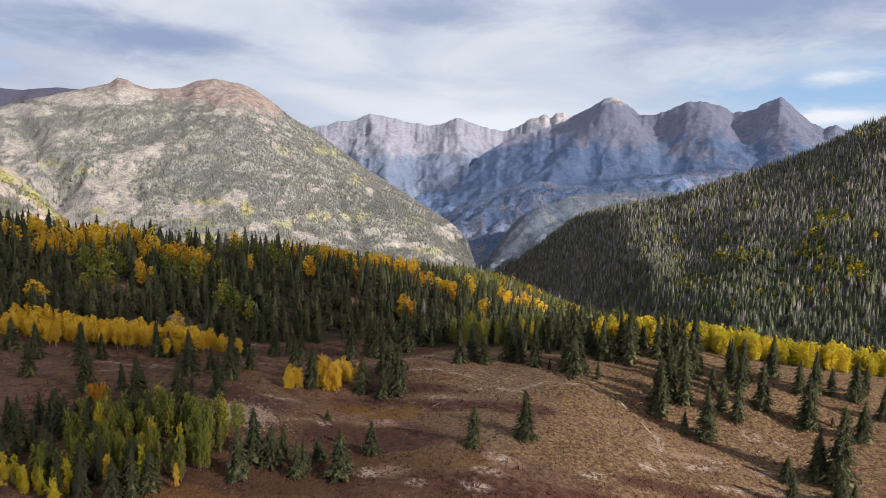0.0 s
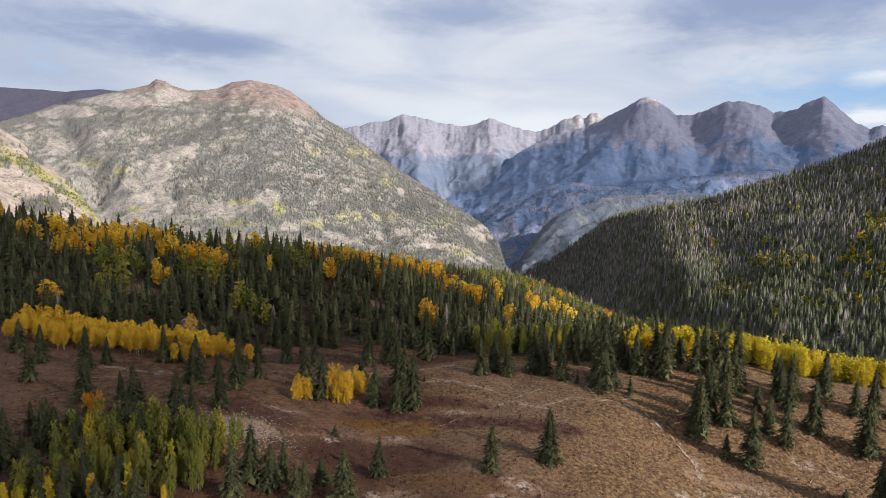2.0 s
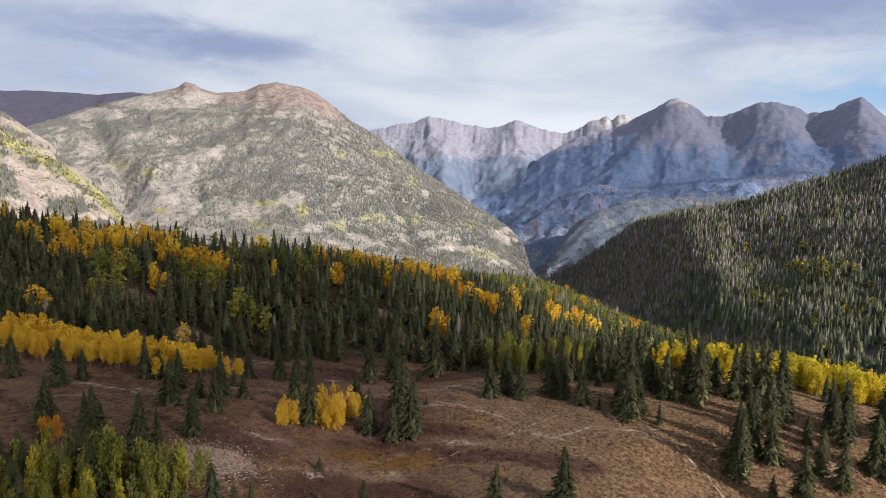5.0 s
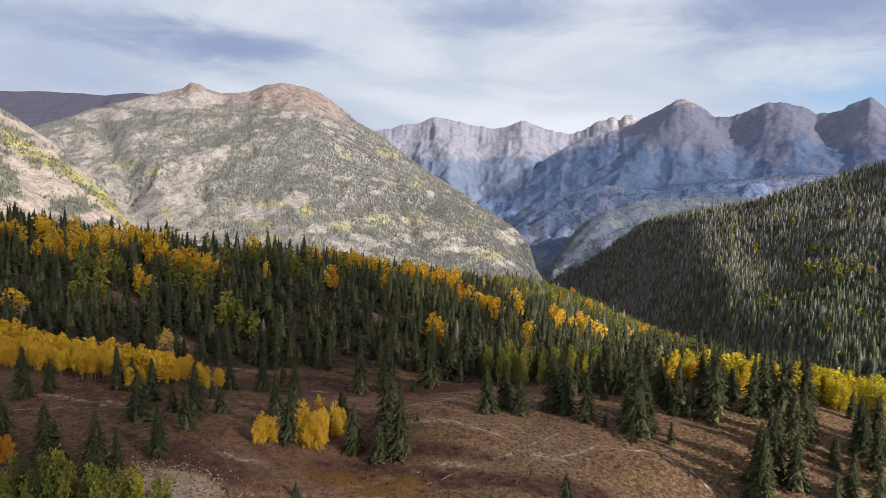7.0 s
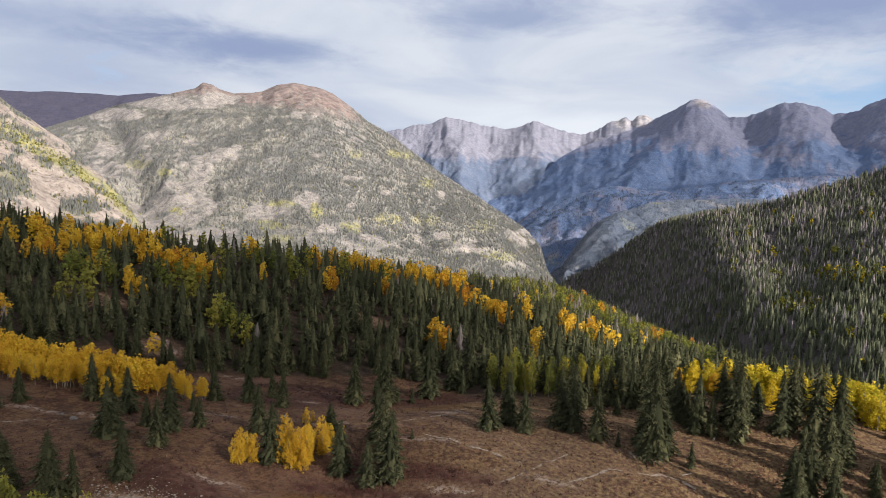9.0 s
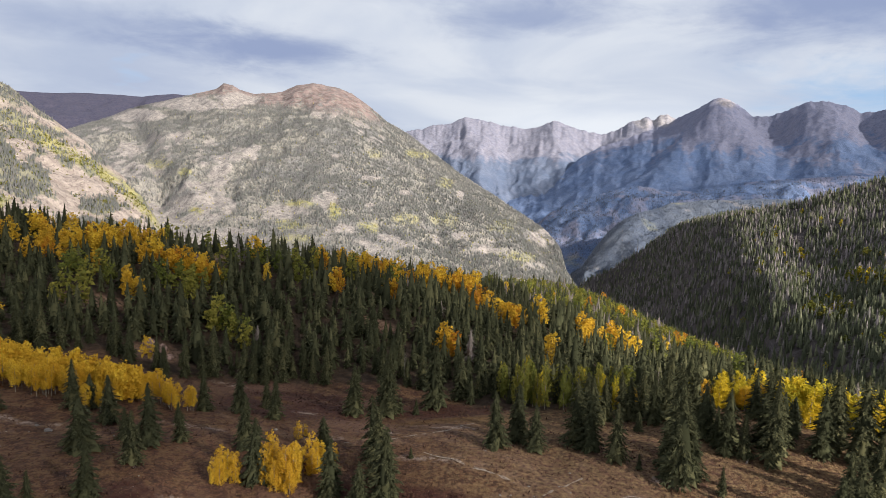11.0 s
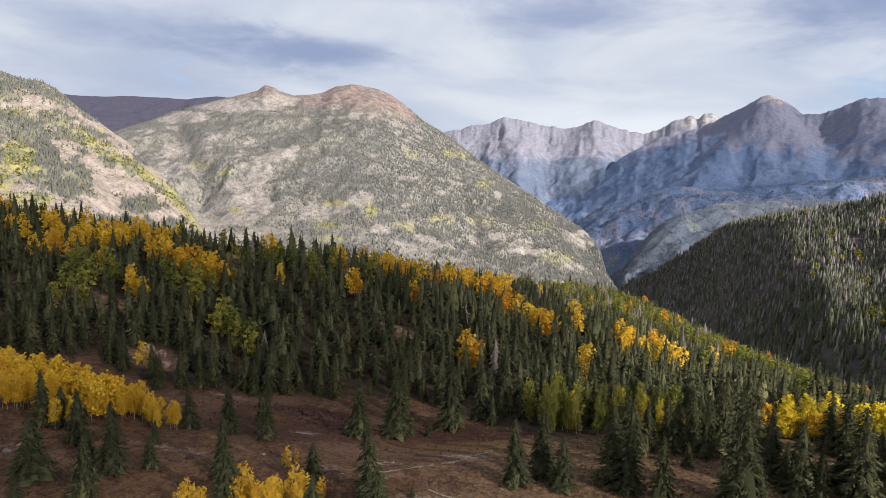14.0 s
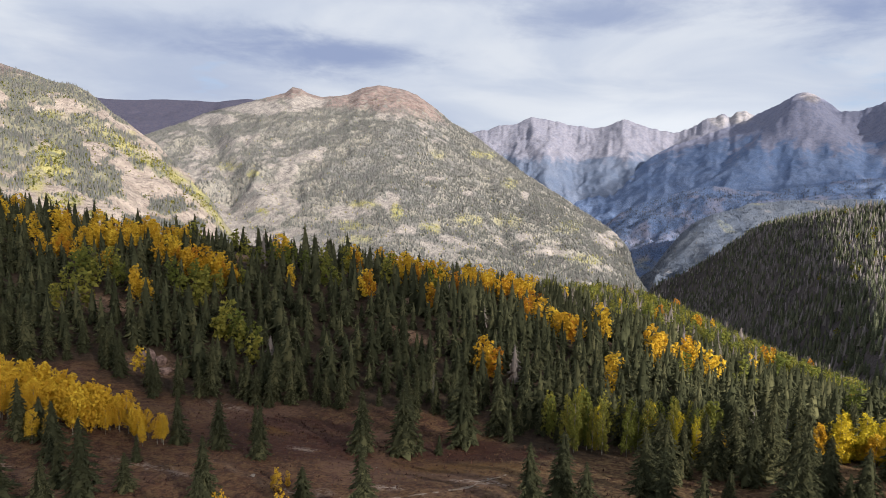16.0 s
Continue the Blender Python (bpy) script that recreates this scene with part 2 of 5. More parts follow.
NEEDLES = surface("spruce_needles", needle_colour((0.073, 0.077, 0.040), (0.156, 0.146, 0.070), (0.230, 0.190, 0.172), 0.6), 0.95, spec=0.05, translucent=0.22)
# paler and greyer than near needles: haze over the distance put into the colour
FAR_HAZE_NEEDLES = surface("far_haze_needles", needle_colour((0.205, 0.210, 0.190), (0.258, 0.255, 0.226), (0.262, 0.242, 0.234), 0.95), 0.95, spec=0.05, translucent=0.5)
HILL_NEEDLES = surface("hill_needles", needle_colour((0.112, 0.124, 0.074), (0.232, 0.226, 0.136), (0.262, 0.222, 0.220), 0.62), 0.95, spec=0.05, translucent=0.15)
# the blue is distance haze painted into ordinary spruce needles
HAZE_NEEDLES = surface("haze_blue_needles", needle_colour((0.088, 0.104, 0.132), (0.118, 0.128, 0.144), (0.142, 0.134, 0.138), 0.95), 0.95, spec=0.05, translucent=0.4)
GOLD = surface("golden_leaves", leaf_colour((0.60, 0.355, 0.034), (0.72, 0.495, 0.052), (0.38, 0.205, 0.022)), 0.85, translucent=0.35, spec=0.05)
LEMON = surface("lemon_leaves", leaf_colour((0.42, 0.36, 0.03), (0.64, 0.45, 0.03), (0.24, 0.21, 0.025)), 0.85, translucent=0.35, spec=0.05)
PALE_GOLD = surface("pale_gold_leaves", leaf_colour((0.29, 0.280, 0.110), (0.40, 0.340, 0.125), (0.22, 0.225, 0.10)), 0.9, spec=0.05)
LIME = surface("green_yellow_leaves", leaf_colour((0.128, 0.148, 0.034), (0.290, 0.250, 0.048), (0.078, 0.092, 0.026)), 0.85, translucent=0.38, spec=0.05)
AMBER = surface("orange_leaves", leaf_colour((0.50, 0.22, 0.03), (0.55, 0.28, 0.03), (0.36, 0.14, 0.02)), 0.85, translucent=0.38, spec=0.05)
BARK = surface("spruce_bark", lambda n, p: n.mix(n.noise(p, 6, 4), (0.05, 0.035, 0.025), (0.12, 0.09, 0.07)), 0.95)
PALE_BARK = surface("aspen_bark", lambda n, p: n.mix(n.step(n.noise(p, 3, 4), 0.3, 0.6), (0.09, 0.075, 0.06), (0.27, 0.24, 0.19)), 0.9)
STONE = surface("pale_stone", lambda n, p: n.mix(n.noise(p, 2.5, 5), (0.12, 0.098, 0.082), (0.27, 0.232, 0.195)), 0.95)
TUFTS = surface("dry_tufts", lambda n, p: n.mix(n.attr("tint"), n.mix(n.noise(p, 0.3, 3), (0.052, 0.028, 0.015), (0.10, 0.058, 0.028)), (0.125, 0.078, 0.040)), 0.95)
SHRUB = surface("red_heath", lambda n, p: n.mix(n.attr("tint"), (0.026, 0.011, 0.009), (0.075, 0.034, 0.022)), 0.95)
PINK_STONE = surface("pink_rock", lambda n, p: n.mix(n.step(n.noise(p, 0.9, 6, 0.7), 0.38, 0.62), (0.11, 0.07, 0.058), (0.30, 0.20, 0.165)), 0.95, lambda n, p: (n.noise(p, 1.5, 6, 0.7), 1.0, 0.4))
PALE_WOOD = surface("weathered_wood", lambda n, p: n.mix(n.noise(p, 4, 4), (0.12, 0.10, 0.085), (0.28, 0.24, 0.205)), 0.9)

# ---- the lie of the land ----
def lattice(ix, iy, seed):
    n = (ix.astype(np.int64) * 374761393 + iy.astype(np.int64) * 668265263 + seed * 974634777) & 0xFFFFFFFF
    n = ((n ^ (n >> 13)) * 1274126177) & 0xFFFFFFFF
    return ((n ^ (n >> 16)) & 0xFFFFFF) / float(0xFFFFFF)


def value_noise(x, y, seed):
    x0, y0 = np.floor(x), np.floor(y)
    u, v = x - x0, y - y0
    u, v = u * u * u * (u * (u * 6 - 15) + 10), v * v * v * (v * (v * 6 - 15) + 10)
    a, b = lattice(x0, y0, seed), lattice(x0 + 1, y0, seed)
    c, d = lattice(x0, y0 + 1, seed), lattice(x0 + 1, y0 + 1, seed)
    return (a + (b - a) * u) * (1 - v) + (c + (d - c) * u) * v


def fbm(x, y, size, octaves=4, seed=0, gain=0.5):
    """Fractal noise between about -1 and 1."""
    total, amp, norm = 0.0, 1.0, 0.0
    x, y = np.asarray(x, float) / size, np.asarray(y, float) / size
    for k in range(octaves):
        total = total + amp * (2 * value_noise(x + 17.3 * k, y - 9.1 * k, seed + k) - 1)
        norm += amp
        amp *= gain
        x, y = (0.8 * x - 0.6 * y) * 2.03, (0.6 * x + 0.8 * y) * 2.03
    return total / norm


def ridged(x, y, size, octaves=4, seed=0, gain=0.5):
    """Noise with sharp crests, between 0 and 1."""
    total, amp, norm = 0.0, 1.0, 0.0
    x, y = np.asarray(x, float) / size, np.asarray(y, float) / size
    for k in range(octaves):
        total = total + amp * (1 - np.abs(2 * value_noise(x + 5.7 * k, y + 3.3 * k, seed + k) - 1) * 1.6).clip(0, 1)
        norm += amp
        amp *= gain
        x, y = x * 2.1, y * 2.1
    return total / norm


def smooth(a, b, x):
    t = np.clip((x - a) / (b - a), 0, 1)
    return t * t * (3 - 2 * t)


# heights of the hill and its meadow: x, y, z of spots on it
MEADOW_SPOTS = [(-60, 60, 40), (0, 60, 42), (80, 60, 38), (4, 115, 49), (-28, 125, 49), (-48, 118, 54), (38, 138, 46),
                (72, 140, 45), (19, 150, 52), (-4, 145, 52), (40, 162, 54), (62, 152, 51), (88, 152, 50), (-80, 151, 53.2),
                (-110, 147, 54), (-18, 158, 53.8), (-55, 175, 49.0), (-61, 165, 50.2), (-57, 147, 52.4), (-32, 153, 52.3), (-36, 177, 48.0), (-55, 203, 45), (-27, 201, 46), (-20, 186, 47)]
HILL_SPOTS = [(-92, 200, 50), (-50, 237, 53), (-59, 261, 57), (-25, 245, 51), (13, 307, 38), (-230, 270, 75.5), (-165, 255, 68.5),
              (-108, 258, 65.5), (-74, 296, 57.5), (-46, 347, 46.5), (0, 470, 26), (75, 470, -2), (20, 215, 47), (90, 205, 44),
              (150, 200, 36), (150, 320, 2), (60, 330, 22), (-300, 240, 88), (-200, 420, 30), (-60, 520, 0), (120, 620, -45),
              (-180, 160, 52), (200, 120, 40), (-350, 120, 70)]
SPOTS = np.array(MEADOW_SPOTS + HILL_SPOTS, float)


def plate_kernel(d2):
    return np.where(d2 > 1e-9, d2 * np.log(np.maximum(d2, 1e-9)), 0.0)


def plate_weights(p, stiffness=150.0):
    n = len(p)
    q = p[:, :2] / 100
    k = plate_kernel(((q[:, None] - q[None]) ** 2).sum(-1)) + np.eye(n) * stiffness * 1e-4
    one = np.hstack([np.ones((n, 1)), q])
    m = np.zeros((n + 3, n + 3))
    m[:n, :n], m[:n, n:], m[n:, :n] = k, one, one.T
    return np.linalg.solve(m, np.concatenate([p[:, 2], np.zeros(3)]))


PLATE = plate_weights(SPOTS)


def ground_height(x, y, fine=True):
    """Height of the hill with the meadow, which sinks to the valley all round."""
    x, y = np.asarray(x, float), np.asarray(y, float)
    shape = x.shape
    q = np.stack([x.ravel(), y.ravel()], 1) / 100
    z = np.full(len(q), PLATE[-3]) + q @ PLATE[-2:]
    for i, s in enumerate(SPOTS[:, :2] / 100):
        z += PLATE[i] * plate_kernel(((q - s) ** 2).sum(1))
    z = z.reshape(shape)
    far = np.hypot(x + 20, y - 220)
    z = np.clip(z, -130, 120)
    z = z + (-115 - z) * smooth(330, 760, far) - 260 * smooth(900, 1500, far)
    if fine:
        z = z + 1.5 * fbm(x, y, 28, 3, 11) + 0.35 * fbm(x, y, 4.5, 3, 12)
    return z


class Mountain:
    """A mountain side: its crest by bearing (degrees), rise (degrees) and distance, as seen from a centre; the foot of its slope."""

    def __init__(self, centre, crest, foot, rough, seed, bow=1.0, back=0.45, gully=0.5, size=520, clefts=(), crag=0.0, spread=3.0, rib=0.0):
        self.centre, self.rough, self.seed, self.bow, self.back, self.gully, self.size = centre, rough, seed, bow, back, gully, size
        self.clefts, self.crag, self.spread, self.rib = clefts, crag, spread, rib
        c = np.array(crest, float)
        self.az, self.dist = c[:, 0], c[:, 2]
        self.top = centre[2] + c[:, 2] * np.tan(np.radians(c[:, 1]))
        f = np.array(foot, float)
        self.foot_az, self.foot_dist, self.foot_z = f[:, 0], f[:, 1], f[:, 2]

    def polar(self, az, r):
        """x, y, z and the share of the way from foot (0) to crest (1)."""
        a = np.radians(az)
        x, y = self.centre[0] + r * np.sin(a), self.centre[1] + r * np.cos(a)
        d, top = np.interp(az, self.az, self.dist), np.interp(az, self.az, self.top)
        below = sum(np.interp(az + k * self.spread / 4, self.az, self.top) for k in range(-4, 5)) / 9
        fd, fz = np.interp(az, self.foot_az, self.foot_dist), np.interp(az, self.foot_az, self.foot_z)
        u = (r - fd) / (d - fd)
        arc = a * 0.5 * (d + fd)
        warp = fbm(x, y, 420, 3, self.seed + 5) * 160
        body = ridged(arc + warp, r * self.gully, self.size, 6, self.seed, 0.52) - 0.45
        grit = fbm(x, y, 75, 3, self.seed + 9)
        calm = smooth(0.06, 0.28, u) * (1 - 0.95 * smooth(0.80, 1.0, u))
        s = np.sign(u) * np.abs(u) ** self.bow
        top = below + (top - below) * smooth(0.62, 0.98, u)
        z = fz + (top - fz) * np.minimum(s, 1.0)
        chip = fbm(x, y, 38, 3, self.seed + 13)
        z = z + calm * self.rough * (body * 1.6 + grit * 0.34 + chip * 0.12) + self.rough * (0.05 * grit + 0.05 * chip) * smooth(0.6, 0.9, u)
        if self.rib:
            ribs = ridged(arc + 0.35 * warp, r * 0.16, 170, 4, self.seed + 23, 0.55) - 0.45
            z = z + self.rib * ribs * smooth(0.25, 0.55, u) * (1 - smooth(0.90, 1.0, u))
        z = z + self.crag * (fbm(az * 10, u * 6, 4.0, 4, self.seed + 19, 0.6) - 0.1) * smooth(0.72, 0.98, u)
        for upper, lower, depth, wide in self.clefts:
            line = lower + (upper - lower) * u + 0.35 * wide * fbm(x, y, 300, 2, self.seed + 17)
            z = z - depth * smooth(0.05, 0.35, u) * (1 - smooth(0.86, 1.0, u)) * np.exp(-((az - line) / wide) ** 2)
        over = np.maximum(r - d, 0)
        z = z - over * self.back
        return x, y, z, u


MAIN_CREST = [(-62, 0.0, 3300), (-50, 0.8, 3300), (-44, 2.0, 3250), (-41.3, 2.9, 3240), (-40, 3.4, 3220), (-38.4, 4.0, 3200), (-37, 4.7, 3180), (-35.5, 5.2, 3150), (-33.8, 5.7, 3100), (-31.8, 6.26, 3050),
              (-30.4, 6.7, 3030), (-29.9, 7.16, 3030), (-29.2, 7.06, 3030), (-28.6, 6.72, 3040), (-27.4, 6.46, 3060), (-25.3, 6.7, 3060),
              (-24.2, 7.3, 3050), (-22.7, 7.6, 3040), (-21, 7.36, 3020), (-19.4, 6.85, 2980), (-17.8, 5.75, 2920), (-16.4, 4.65, 2850),
              (-14.5, 3.65, 2750), (-12.6, 2.25, 2650), (-10.1, 0.45, 2550), (-7.6, -1.0, 2450), (-5.1, -2.55, 2350), (-2.5, -4.15, 2200),
              (-1.2, -5.6, 1950), (-0.5, -7.5, 1800), (1.5, -10.5, 1700), (3, -12, 1700)]
MAIN_MOUNTAIN = Mountain((0, 0, 100), MAIN_CREST, [(-62, 1500, -80), (-40, 1450, -80), (-20, 1150, -95), (-8, 1150, -110), (3, 1250, -150)],
                         34, 21, 0.92, 0.45, 0.75, 420, [(-37.5, -33, 34, 0.9), (-24.5, -29.5, 8, 0.9), (-15.5, -10, 10, 0.8)], 3.0, 3.0, 9.0)
SIDE_CREST = [(-80, 9, 1500), (-62, 9.5, 1600), (-55, 8.6, 1600), (-51.8, 7.6, 1560), (-50.1, 7.14, 1530), (-48.4, 6.6, 1500), (-47.3, 6.5, 1480), (-46.2, 5.95, 1450),
              (-44.7, 4.6, 1420), (-43.1, 3.4, 1390), (-41.5, 2.3, 1350), (-40.2, 0.75, 1310), (-38.8, -0.5, 1270), (-37.5, -2.2, 1220),
              (-36.4, -4.2, 1180), (-35, -6.5, 1150), (-33.5, -9, 1120), (-31, -12, 1100)]
SIDE_MOUNTAIN = Mountain((7, 85, 93.5), SIDE_CREST, [(-80, 520, -40), (-45, 600, -60), (-31, 760, -110)], 34, 51, 1.0)
PLATEAU_CREST = [(-70, 5.4, 4300), (-45.8, 5.7, 4300), (-44.6, 5.54, 4300), (-42.6, 5.6, 4300), (-40.5, 5.8, 4300), (-38.2, 5.84, 4250), (-36.6, 5.8, 4250), (-35.6, 6.0, 4200),
                 (-34.2, 6.2, 4200), (-33, 6.15, 4200), (-30, 5.6, 4250), (-20, 4.5, 4300)]
PLATEAU = Mountain((4, 42, 97), PLATEAU_CREST, [(-70, 3000, 60), (-20, 3000, 60)], 40, 71, 0.8)
RANGE_CREST = [(-30, 3.2, 4780), (-18, 3.6, 4780), (-14.5, 4.04, 4780), (-12.6, 4.58, 4780), (-11, 4.82, 4780), (-9.9, 5.36, 4780), (-8.2, 5.1, 4780),
               (-6.7, 4.74, 4780), (-4.7, 4.4, 4780), (-3.4, 4.7, 4760), (-2.2, 5.15, 4750), (-0.2, 4.5, 4750), (1.75, 4.05, 4760), (2.7, 4.25, 4780),
               (4.2, 5.2, 4800), (5.0, 5.35, 4800), (5.4, 5.55, 4800), (5.9, 5.2, 4800), (6.3, 5.6, 4800), (6.9, 5.66, 4800), (7.8, 5.2, 4800), (9, 4.2, 4800), (14, 3.8, 4800), (30, 3.5, 4800)]
FAR_RANGE = Mountain((0, 0, 100), RANGE_CREST, [(-30, 3300, -200), (30, 3300, -200)], 36, 81, 1.05, 0.45, 0.7, 430,
                     [(-12.6, -11, 24, 0.7), (-9.9, -7.5, -22, 0.7), (-6.4, -5, 30, 0.9), (-2.2, -0.5, -26, 0.8), (1.7, 2.5, 26, 0.8)], 14.0, 1.6, 26.0)
MASSIF_CREST = [(-8, -2.6, 3700), (-5.4, -1.6, 3800), (-2.8, -0.6, 3900), (-1.3, 0.8, 4000), (0.2, 2.15, 4100), (1.9, 3.05, 4150), (4.5, 3.95, 4200), (7.1, 5.0, 4250), (8.2, 5.6, 4250), (9.2, 6.1, 4250),
                (10.1, 6.7, 4250), (11.1, 6.97, 4250), (12.2, 6.3, 4250), (13.4, 5.38, 4250), (14.7, 5.5, 4250), (15.8, 5.9, 4250), (16.9, 6.45, 4250),
                (18, 6.48, 4250), (19.5, 6.05, 4250), (20.5, 5.5, 4250), (22, 5.7, 4200), (22.7, 6.2, 4200), (23.8, 6.64, 4200), (24.9, 5.6, 4200),
                (26.1, 4.5, 4200), (26.9, 4.2, 4200), (27.6, 4.4, 4200), (29, 3.6, 4200), (34, 3.6, 4200), (45, 3, 4200)]
MASSIF = Mountain((0, 0, 100), MASSIF_CREST, [(-8, 2900, -260), (3, 2700, -220), (45, 2600, -120)], 32, 91, 0.95, 0.45, 0.7, 520,
                  [(11.1, 16, -42, 1.5), (11.1, 3, -48, 1.7), (14.2, 18, 36, 1.5), (17.6, 22, -30, 1.4), (21, 24, 30, 1.2), (23.8, 28, -30, 1.2), (8.4, 10, 18, 1.0)], 12.0, 1.6, 26.0)
SPUR_CREST = [(-3, -10, 2200), (-0.8, -8.6, 2200), (-0.1, -7.8, 2250), (0.75, -7.2, 2250), (1.55, -5.85, 2280), (2.75, -4.2, 2320), (4.0, -3.05, 2380), (5.2, -2.5, 2420), (7.6, -1.55, 2500), (10, -1.25, 2550), (14, -1, 2650), (40, 0, 2800)]
RIDGE_CREST = [(-7, -6, 2900), (-3.1, -3.6, 2950), (-2, -2.6, 2980), (-0.4, -1.75, 3000), (1.7, -1.1, 3050), (3.4, -0.5, 3080), (5, -0.25, 3100), (7.2, -0.5, 3120), (9.2, -0.5, 3150), (12, 0.2, 3200), (20, 1.0, 3300), (40, 1.0, 3300)]
VALLEY_RIDGE = Mountain((0, 0, 100), RIDGE_CREST, [(-7, 2300, -300), (2, 2350, -300), (40, 2300, -120)], 64, 131, 1.0, 0.4, 0.8, 520)
VALLEY_SPUR = Mountain((0, 0, 100), SPUR_CREST, [(-3, 1750, -300), (40, 1500, -140)], 46, 101, 1.0, 0.4, 0.7, 360)
EAST_CREST = [(-2, -11, 1250), (1.6, -8.1, 1220), (3.4, -7.15, 1190), (5.5, -5.55, 1150), (7.4, -4.0, 1110), (8.4, -3.35, 1085), (9.5, -2.95, 1055), (11.2, -2.5, 1010), (13, -2.05, 960),
              (15.8, -1.5, 910), (18, -0.75, 890), (20.8, 0.3, 890), (23.2, 1.25, 900), (25.5, 2.2, 905), (27.3, 3.1, 910), (29, 4.15, 915),
              (30.6, 4.75, 920), (35, 6.0, 920), (42, 5.0, 900), (54, 1, 880), (70, -1, 800)]
EAST_HILL = Mountain((0, 0, 100), EAST_CREST, [(-2, 1050, -150), (2, 960, -130), (4, 880, -125), (8, 700, -100), (11, 570, -75), (15, 455, -35), (22, 400, -12), (30, 385, -5), (70, 360, 20)], 14, 111, 0.9, 0.3, 0.6, 300, [(8.6, 16.2, -18, 3.4), (2.6, 9.6, 34, 3.6)], 0.0, 0.5)

# ---- builders ----
def mesh_arrays(name, verts, faces, material, marks=None):
    """A mesh from arrays of points and of triangles or quads, with float marks by point."""
    verts, faces = np.asarray(verts, np.float32), np.asarray(faces, np.int32)
    k = faces.shape[1]
    me = bpy.data.meshes.new(name)
    me.vertices.add(len(verts))
    me.vertices.foreach_set("co", verts.ravel())
    me.loops.add(faces.size)
    me.loops.foreach_set("vertex_index", faces.ravel())
    me.polygons.add(len(faces))
    me.polygons.foreach_set("loop_start", np.arange(0, faces.size, k, dtype=np.int32))
    me.polygons.foreach_set("loop_total", np.full(len(faces), k, np.int32))
    for key, values in (marks or {}).items():
        me.attributes.new(key, "FLOAT", "POINT").data.foreach_set("value", np.asarray(values, np.float32))
    me.materials.append(material)
    me.update(calc_edges=True)
    me.validate()
    return me


def grid_faces(rows, cols):
    i = np.arange(rows - 1)[:, None] * cols + np.arange(cols - 1)[None]
    return np.stack([i, i + 1, i + cols + 1, i + cols], -1).reshape(-1, 4)


def shade_smooth(me):
    me.polygons.foreach_set("use_smooth", np.ones(len(me.polygons), bool))
    me.update()


def near_line(x, y, points):
    """Distance from x, y to a line through points."""
    best = np.full(np.shape(x), 1e9)
    for (ax, ay), (bx, by) in zip(points, points[1:]):
        t = np.clip(((x - ax) * (bx - ax) + (y - ay) * (by - ay)) / ((bx - ax) ** 2 + (by - ay) ** 2), 0, 1)
        best = np.minimum(best, np.hypot(x - ax - t * (bx - ax), y - ay - t * (by - ay)))
    return best


def blot(x, y, cx, cy, rx, ry, seed=3):
    """A ragged spot round cx, cy: 1 inside, 0 outside."""
    d = np.hypot((x - cx) / rx, (y - cy) / ry) + 0.45 * fbm(x, y, 0.5 * (rx + ry), 3, seed)
    return 1 - smooth(0.75, 1.15, d)


def part(name, me, parent, label=""):
    ob = new(name, me)
    ob.parent = parent
    return tagged(ob, label) if label else ob


rng = np.random.default_rng(7)

# ---- the ground ----
FOREST_EDGE = [(-320, 150), (-200, 174), (-150, 178), (-118, 181), (-107, 192), (-88, 189), (-65, 198), (-52, 203), (-42, 206), (-32, 204), (-22, 206),
               (-14, 192), (-5, 186), (8, 188), (20, 184), (32, 194), (45, 200), (62, 200), (90, 194), (140, 190), (260, 150)]


def in_woods(x, y):
    """1 beyond the edge of the woods, 0 on the meadow."""
    ex = np.array(FOREST_EDGE, float)
    return y - np.interp(x, ex[:, 0], ex[:, 1])


TRAILS = [[(-40, 121), (-28, 126), (-18, 134), (-10, 137), (-4, 143), (4, 150), (10, 156)],
          [(8, 143), (16, 149), (24, 150), (31, 147), (36, 140), (38, 132), (37, 122)],
          [(-24, 160), (-10, 158), (2, 153), (12, 144)],
          [(-118, 140), (-95, 146), (-75, 147), (-58, 143)],
          [(-62, 166), (-40, 158), (-20, 156), (0, 150)],
          [(-11.6, 132.5), (-8.1, 135.4), (-1.7, 140.9), (4.7, 146.4), (10.7, 153.7)],
          [(-15.5, 153.3), (-8.2, 150.7), (0.8, 148.6)],
          [(-29.0, 154.8), (-20.6, 157.6), (-14.4, 162.2), (-10.1, 172.8)],
          [(-90.7, 138.5), (-84.0, 141.5), (-77.5, 144.1), (-71.8, 144.7)]]


